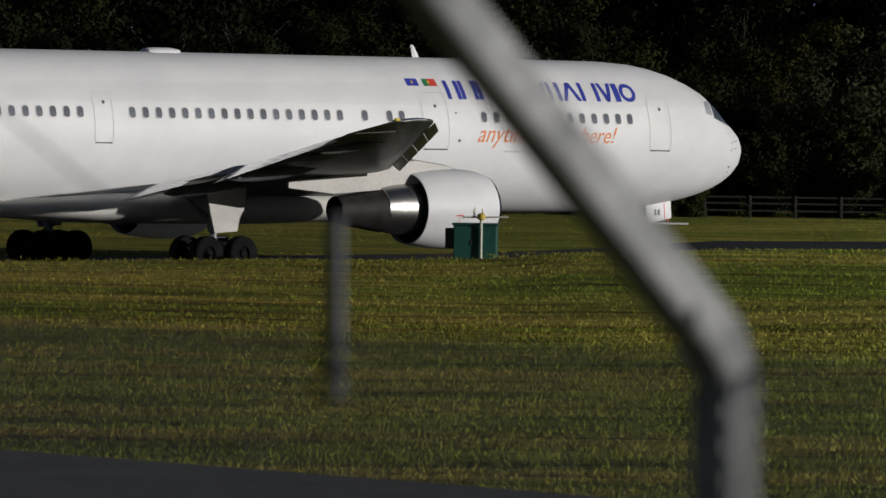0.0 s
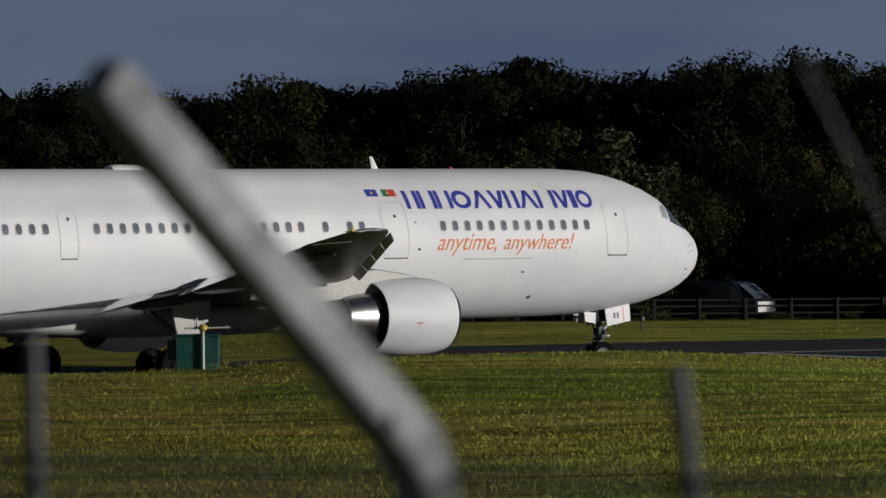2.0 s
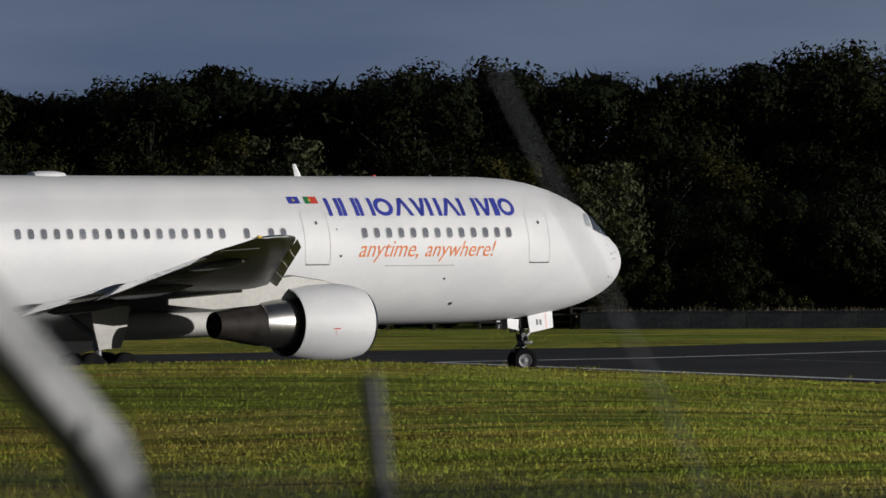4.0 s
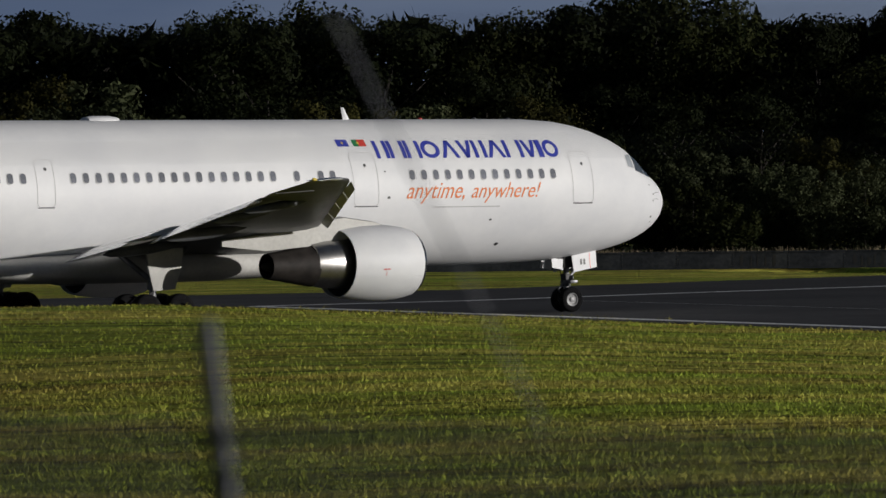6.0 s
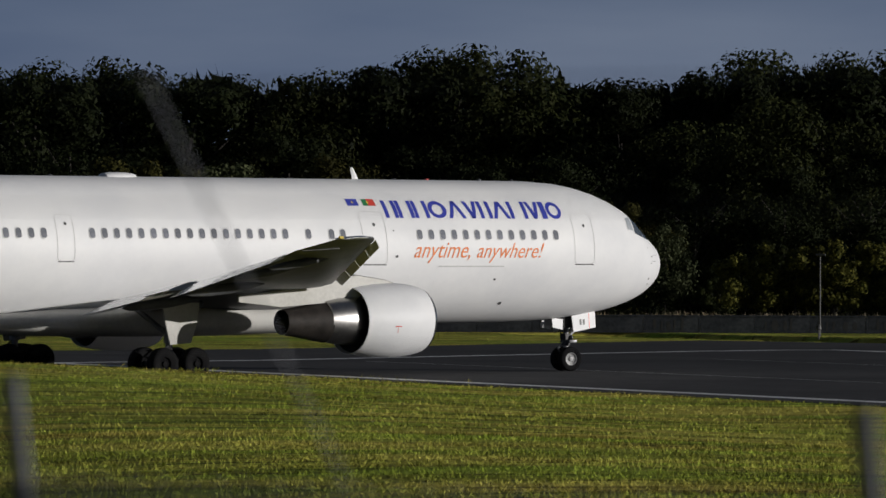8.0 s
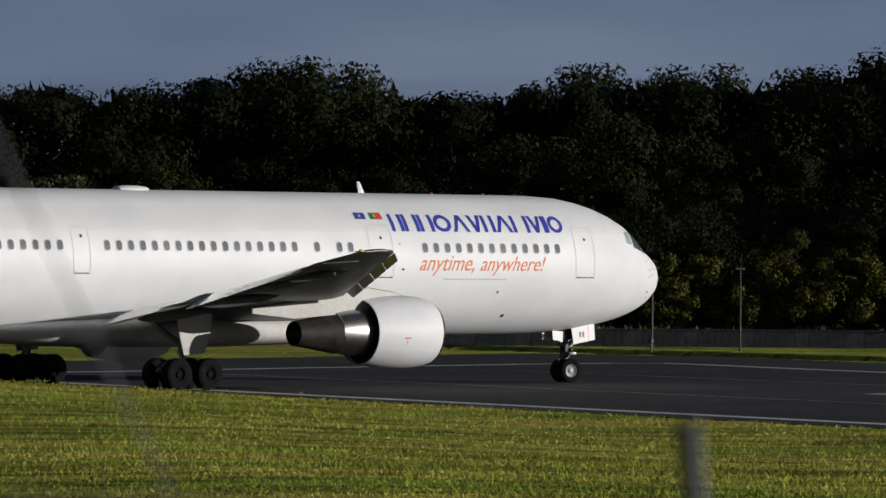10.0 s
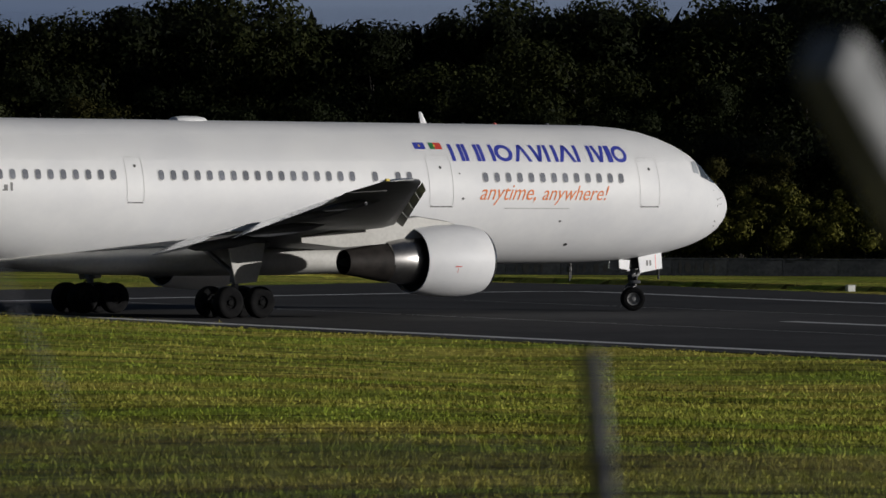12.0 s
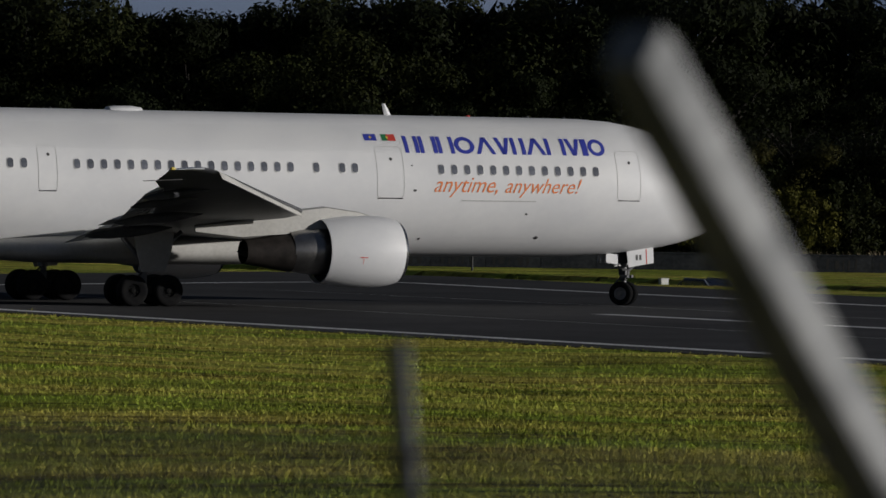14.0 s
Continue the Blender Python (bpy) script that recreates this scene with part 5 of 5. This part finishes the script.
def build_straw():
    """Dry stalks leaning along the top of the wall."""
    rng = np.random.default_rng(8)
    verts, faces = [], []
    for _ in range(5200):
        k = rng.random()
        x, y = 40 + 75 * k, 340.5 - 14 * k + rng.uniform(0.1, 1.6)
        h = rng.uniform(0.9, 1.25) + 0.18 * noise.noise((x * 0.4, 0, 3))
        t, w, ln = rng.normal(0, 0.22), 0.018, rng.normal(0.05, 0.2)
        n = len(verts)
        verts += [(x - w, y, -0.02), (x + w, y, -0.02), (x + w * 0.8 + ln * 0.6, y + t * 0.5, h * 0.7), (x + ln, y + t, h)]
        faces += [(n, n + 1, n + 2), (n, n + 2, n + 3)]
    me = bpy.data.meshes.new("dry_grass")
    me.from_pydata(verts, [], faces)
    me.materials.append(M["straw"])
    tagged(new("dry_grass", me), "tall dry straw grass standing behind the wall", "grass", kind="stuff")


def build_boundary_fence():
    """Dark post and rail fence with wire along the left of the wood."""
    fence = empty("rail_fence", "dark weathered post and rail boundary fence", "fence")
    p0, p1 = Vector((-28, 352)), Vector((42, 340))
    n = 28
    d = (p1 - p0) / n
    ang = math.degrees(math.atan2(d.y, d.x))
    bm = bmesh.new()
    box(bm, (-0.07, -0.07, -0.1), (0.07, 0.07, 1.25), 0.015)
    post_me = mesh_of("post", finish(bm), M["bark"])
    bm = bmesh.new()
    box(bm, (0, -0.03, 0), (d.length, 0.03, 0.11), 0.01)
    rail_me = mesh_of("rail", finish(bm), M["bark"])
    for i in range(n + 1):
        p = p0 + d * i
        o = new("post", post_me)
        o.parent = fence
        o.matrix_basis = pose(p.x, p.y, 0, 0, 0, ang)
        if i < n:
            for z in (0.35, 0.75, 1.10):
                o = new("rail", rail_me)
                o.parent = fence
                o.matrix_basis = pose(p.x, p.y, z, 0, 0, ang)


def build_lamps():
    first = None
    for x, y, top in ((75.1, 319.5, 4.35), (70.9, 322, 5.3)):
        if first is None:
            lamp = empty("field_lamp", "slim dark lamp post with small flat head", "lamp post", "lamp posts by the wall")
            bm = bmesh.new()
            tube(bm, (0, 0, -0.1), (0, 0, 4.3), 0.06, 0.04, 10)
            part("post", finish(bm), M["dark"], lamp)
            bm = bmesh.new()
            box(bm, (-0.30, -0.12, 4.28), (0.22, 0.12, 4.40), 0.03)
            part("lamp_head", finish(bm), M["dark"], lamp)
            lamp.matrix_basis = pose(x, y, 0)
            first = lamp
        else:
            copy_thing(first, pose(x, y, 0, 0, 0, 160))


BOARD = (11.57, 317.8)


def build_markers():
    """Small frangible edge lights and marker boards."""
    first = None
    for x, y in ((22.5, 310.1), (23.9, 311.0), (69.3, 315.0)):
        if first is None:
            mk = empty("edge_light", "small dark edge light on a white stalk", "runway light", "edge lights")
            bm = bmesh.new()
            tube(bm, (0, 0, -0.02), (0, 0, 0.45), 0.05, 0.04, 8)
            part("stalk", finish(bm), M["dark"], mk)
            bm = bmesh.new()
            lathe(bm, [(0.45, 0.09), (0.50, 0.14), (0.68, 0.13), (0.74, 0.05)], 10, axis="z", caps=(True, True))
            part("lens", finish(bm), M["ink"], mk)
            first = mk
            mk.matrix_basis = pose(x, y, 0)
        else:
            copy_thing(first, pose(x, y, 0))
    board = empty("marker_board", "low white marker board lying on far grass", "marker board")
    bm = bmesh.new()
    box(bm, (-0.95, -0.30, -0.02), (0.95, 0.30, 0.09), 0.02)
    part("panel", finish(bm), M["van_white"], board)
    board.matrix_basis = pose(BOARD[0], BOARD[1], ground_z(*BOARD), 0, 0, 4)
    post = empty("marker_post", "short red marker post on far grass", "marker post")
    bm = bmesh.new()
    tube(bm, (0, 0, -0.05), (0, 0, 0.36), 0.06, 0.05, 10)
    part("stake", finish(bm), M["red"], post)
    bm = bmesh.new()
    lathe(bm, [(0.36, 0.07), (0.44, 0.08), (0.48, 0.03)], 10, axis="z", caps=(True, True))
    part("cap", finish(bm), M["red"], post)
    post.matrix_basis = pose(BOARD[0], BOARD[1] + 3.0, ground_z(BOARD[0], BOARD[1] + 3.0))
    mb = empty("marker_box", "small white box on grass beside runway", "marker box")
    bm = bmesh.new()
    box(bm, (-0.20, -0.15, -0.02), (0.20, 0.15, 0.27), 0.03)
    part("housing", finish(bm), M["van_white"], mb)
    bm = bmesh.new()
    box(bm, (-0.22, -0.17, 0.27), (0.22, 0.17, 0.30), 0.01)
    part("cover", finish(bm), M["van_white"], mb)
    mb.matrix_basis = pose(76.2, 284.5, 0, 0, 0, 10)


def car_like(name, label, category, prof, width, paint, glass_rows, wheels, at, low=0.28):
    """A vehicle from its side outline (x, z), facing +x."""
    car = empty(name, label, category)
    bm = bmesh.new()
    rings = []
    for y, k in ((-1, 0.94), (-0.92, 1.0), (0.92, 1.0), (1, 0.94)):
        rings.append([(x, y * width / 2, low + (z - low) * (k if z > 1.0 else 1)) for x, z in prof])
    ring_loft(bm, rings)
    part("body", finish(bm), M[paint], car, smooth=True)
    for s in (-1, 1):
        for quad in glass_rows:
            bm = bmesh.new()
            bm.faces.new([bm.verts.new((x, s * (width / 2 + 0.004), z * 0.97)) for x, z in quad])
            part("side_window", finish(bm), M["glass"], car)
        for wx in wheels:
            bm = bmesh.new()
            lathe(bm, [(-0.1, 0.18), (-0.11, 0.30), (-0.06, 0.33), (0.06, 0.33), (0.11, 0.30), (0.1, 0.18)], 18, axis="y", at=(wx, s * (width / 2 - 0.10), 0.33), caps=(True, True))
            part("wheel", finish(bm), M["tyre"], car)
    car.matrix_basis = at
    return car


def build_vehicles():
    van = car_like("van", "dark blue panel van, sunlit front painted white, parked behind fence", "van",
                   [(-2.6, 0.35), (2.5, 0.35), (2.65, 0.7), (2.55, 1.05), (1.85, 1.25), (1.25, 2.0), (1.0, 2.12), (-2.5, 2.15), (-2.62, 1.9)], 1.95, "van_blue",
                   [((0.95, 1.25), (1.70, 1.25), (1.20, 1.85), (0.95, 1.85))], (-1.6, 1.7), pose(31.3, 346.0, 0, 0, 0, -38))
    bm = bmesh.new()
    bm.faces.new([bm.verts.new(p) for p in ((2.56, -0.85, 1.08), (2.56, 0.85, 1.08), (1.34, 0.80, 1.96), (1.34, -0.80, 1.96))])
    for v in bm.verts:
        v.co += Vector((0.03, 0, 0.05))
    part("windscreen", finish(bm), M["glass"], van, "dark windscreen")
    # white panel stands in for sunlight on the dark van's front
    bm = bmesh.new()
    box(bm, (2.52, -0.9, 0.42), (2.72, 0.9, 1.02), 0.05)
    part("front_panel", finish(bm), M["van_white"], van, "white panel for the sunlit van front")
    white = car_like("van", "white small van driving along the sunken lane", "van",
                     [(-2.2, 0.3), (2.1, 0.3), (2.25, 0.65), (2.15, 0.95), (1.45, 1.12), (0.85, 1.75), (0.6, 1.88), (-2.1, 1.9), (-2.22, 1.6)], 1.8, "van_white",
                     [((0.35, 1.15), (1.30, 1.15), (0.78, 1.70), (0.35, 1.72))], (-1.4, 1.4), pose(0, 0, 0))
    bm = bmesh.new()
    bm.faces.new([bm.verts.new(p) for p in ((1.50, -0.78, 1.14), (1.50, 0.78, 1.14), (0.92, 0.74, 1.74), (0.92, -0.74, 1.74))])
    part("windscreen", finish(bm), M["glass"], white, "dark windscreen")
    dark_car = car_like("car", "dark hatchback with silver roof rail driving along the sunken lane", "car",
                        [(-2.0, 0.3), (2.0, 0.3), (2.1, 0.6), (1.9, 0.85), (1.0, 1.0), (0.3, 1.50), (-1.1, 1.54), (-1.9, 1.1), (-2.1, 0.7)], 1.75, "van_blue",
                        [((-1.4, 1.03), (-0.45, 1.03), (-0.45, 1.44), (-1.05, 1.44)), ((-0.38, 1.03), (0.8, 1.03), (0.25, 1.42), (-0.38, 1.44))], (-1.3, 1.35), pose(0, 0, 0))
    for s in (-1, 1):
        bm = bmesh.new()
        tube(bm, (0.95, 0.80 * s, 1.02), (0.28, 0.74 * s, 1.52), 0.03, n=6)
        tube(bm, (0.28, 0.74 * s, 1.52), (-1.2, 0.74 * s, 1.56), 0.03, n=6)
        part("roof_rail", finish(bm), M["car"], dark_car, "silver roof rail")
    return white, dark_car


def build_near_fence():
    """Cranked concrete posts with chain link and barbed strands, close before the camera."""
    fence = empty("chain_link_fence", "chain link fence with cranked pale concrete posts", "fence")
    d = Vector((0.7071, -0.7071))
    a0 = Vector((0.375, 9.0))
    step = 2.57
    bend, arm = 4.60, Vector((-0.46, -0.46, 0.55))
    hw = 0.038
    bm = bmesh.new()
    u, v = Vector((0.7071, -0.7071, 0)), Vector((0.7071, 0.7071, 0))
    ax = arm.normalized()
    nb = u.cross(ax).normalized()
    mid = (v + nb * (1 if nb.dot(v) > 0 else -1)).normalized() * 1.06
    nb = nb * (1 if nb.dot(v) > 0 else -1)

    def ring(c, e, k=1.0):
        q = hw * k
        return [c + u * x + e * y for x, y in ((-q, -q * 0.8), (-q * 0.8, -q), (q * 0.8, -q), (q, -q * 0.8), (q, q * 0.8), (q * 0.8, q), (-q * 0.8, q), (-q, q * 0.8))]
    rings = [ring(Vector((0, 0, -0.3)), v, 1.15), ring(Vector((0, 0, 1.0)), v, 1.04), ring(Vector((0, 0, bend - 3.3 - 0.03)), v), ring(Vector((0, 0, bend - 3.3)) + arm * 0.06, mid),
             ring(Vector((0, 0, bend - 3.3)) + arm * 0.97, nb, 0.9), ring(Vector((0, 0, bend - 3.3)) + arm, nb, 0.75)]
    ring_loft(bm, rings)
    post_me = mesh_of("post", finish(bm), M["concrete"])
    for k in (-2, -1, 0, 1, 2):
        p = a0 + d * step * k
        o = new("post", post_me)
        o.parent = fence
        o.matrix_basis = pose(p.x + (0.028 if k == 1 else 0), p.y, 3.3 - (0.07 if k == 1 else 0))
    s0, s1 = -2 * step, 2 * step

    def at(s, z, off=0.0):
        p = a0 + d * s + Vector((0.7071, 0.7071)) * off
        return Vector((p.x, p.y, z))
    # line wires and barbed strands
    for z in (4.58, 4.0, 3.45):
        bm = bmesh.new()
        tube(bm, at(s0, z, 0.045), at(s1, z, 0.045), 0.0022, n=5)
        part("line_wire", finish(bm), M["galv"], fence)
    for k in (0.35, 0.68, 0.95):
        bm = bmesh.new()
        q = arm * k
        tube(bm, at(s0, bend) + q, at(s1, bend) + q, 0.0015, n=4)
        part("barbed_strand", finish(bm), M["galv"], fence)
    # slanting tie wires between the strands
    for st, sb, sk in ((1.23, 1.07, 0.0), (-1.25, -1.06, 0.35)):
        bm = bmesh.new()
        tube(bm, at(st, bend) + arm * 0.98, at(sb, bend) + arm * sk, 0.0026, n=6)
        part("tie_wire", finish(bm), M["stay"], fence)
    # flat stays hanging on the wires
    for s, lean, z0, z1 in ((-0.87, 0.003, 4.50, 4.79), (0.465, 0.028, 4.36, 4.74), (1.87, 0.02, 4.38, 4.72)):
        bm = bmesh.new()
        a, b = at(s + lean, z0, 0.05), at(s - lean, z1, 0.05)
        w = u * 0.0135
        t = v * 0.004
        ring_loft(bm, [[p - w - t, p + w - t, p + w + t, p - w + t] for p in (a, b)])
        part("stay_bar", finish(bm), M["stay"], fence, "dark flat steel stay")
    # woven diamonds
    bm = bmesh.new()
    pitch, zt, zb = 0.050, 4.60, 3.5
    n = int((s1 - s0 + (zt - zb)) / pitch)
    for i in range(n):
        for sgn in (-1, 1):
            x = s0 + i * pitch - (zt - zb if sgn > 0 else 0)
            a, b = (x, zb), (x + (zt - zb), zt)
            if sgn < 0:
                a, b = (x + (zt - zb) * 0, zt), (x + (zt - zb), zb)
            p, q = at(a[0], a[1], 0.045 + 0.002 * sgn), at(b[0], b[1], 0.045 + 0.002 * sgn)
            tube(bm, p, q, 0.0039, n=3)
    ob = part("chain_link", finish(bm), M["galv"], fence, "galvanised diamond wire mesh")
    ob["kind"] = "stuff"


# ---------------------------------------------------------------- build
build_ground()
build_pavement()
build_woods()
build_deep_wood()
build_wall()
build_straw()
build_boundary_fence()
AIRPLANE, STEERING, WHEELS = build_airplane()
build_cabinet()
build_lamps()
build_markers()
WHITE_VAN, DARK_CAR = build_vehicles()
build_near_fence()
build_grass()

# seconds, nose gear's place and the heading from +X
TAXI = [(0.0, 7.064, 223.847, 39.258), (0.5, 9.209, 224.856, 38.625), (1.0, 11.429, 225.854, 38.083), (1.5, 13.715, 226.757, 37.411), (2.0, 15.909, 227.533, 36.745),
        (2.5, 18.151, 228.172, 36.123), (5.0, 29.158, 230.232, 32.39), (5.5, 31.393, 231.099, 32.138), (6.0, 33.6, 232.073, 31.838), (6.5, 35.725, 233.027, 31.534),
        (7.0, 37.831, 233.86, 31.319), (9.5, 47.273, 237.366, 30.466), (10.0, 48.942, 238.012, 30.256), (10.5, 50.474, 238.572, 30.043), (11.0, 51.985, 238.923, 29.504),
        (11.5, 53.53, 239.018, 28.398), (12.0, 55.108, 238.85, 26.668), (12.5, 56.761, 238.441, 24.284), (13.0, 58.39, 237.818, 21.142), (13.5, 60.069, 236.971, 17.624),
        (14.0, 61.594, 236.004, 14.113)]


def motions():
    walk(AIRPLANE, [(t, pose(x, y, 0.0, 0, 0, hd)) for t, x, y, hd in TAXI])
    ts = [r[0] for r in TAXI]
    xs, ys, hs = ([r[k] for r in TAXI] for k in (1, 2, 3))

    def place(t):
        return float(np.interp(t, ts, xs)), float(np.interp(t, ts, ys)), float(np.interp(t, ts, hs))

    def steer_at(t):
        a, b = place(max(0, t - 0.6)), place(min(14, t + 0.6))
        return math.degrees(math.atan2(b[1] - a[1], b[0] - a[0])) - (a[2] + b[2]) / 2
    course = math.degrees(math.atan2(LANE_WAY.y, LANE_WAY.x))

    def lane(k):
        p = LANE0 + LANE_WAY * k
        return pose(p.x, p.y, lane_floor(k) + 0.02, 0, 0, course)
    walk(WHITE_VAN, [(0.0, lane(-24)), (10.0, lane(-23.9)), (10.4, lane(-17)), (10.6, lane(-11.5)), (10.8, lane(-6.2)), (11.0, lane(-0.6)), (11.2, lane(5.0)), (11.6, lane(16)), (12.5, lane(42)), (14.0, lane(50))])
    walk(DARK_CAR, [(0.0, lane(-33)), (12.2, lane(-32.5)), (13.2, lane(-12.5)), (13.6, lane(-1.5)), (13.8, lane(3.8)), (14.0, lane(9.0))])
    walk(STEERING, [(0.5 * i, pose(0, 0, 0, 0, 0, steer_at(0.5 * i))) for i in range(29)])
    steps = [i * 0.125 for i in range(113)]
    for ob, at, r, nose in WHEELS:
        rows, roll = [], 0.0
        last = None
        for t in steps:
            x, y, hd = place(t)
            c, s = math.cos(radians(hd)), math.sin(radians(hd))
            p = Vector((x + at[0] * c - at[1] * s, y + at[0] * s + at[1] * c))
            if last is not None:
                roll += math.degrees((p - last).length / r)
            last = p
            if nose:
                st = steer_at(t)
                q = Matrix.Rotation(radians(st), 4, 'Z')
                m = q @ Matrix.Translation(at) @ Matrix.Rotation(radians(roll), 4, 'Y')
            else:
                m = Matrix.Translation(at) @ Matrix.Rotation(radians(roll), 4, 'Y')
            rows.append((t, m))
        walk(ob, rows)


motions()
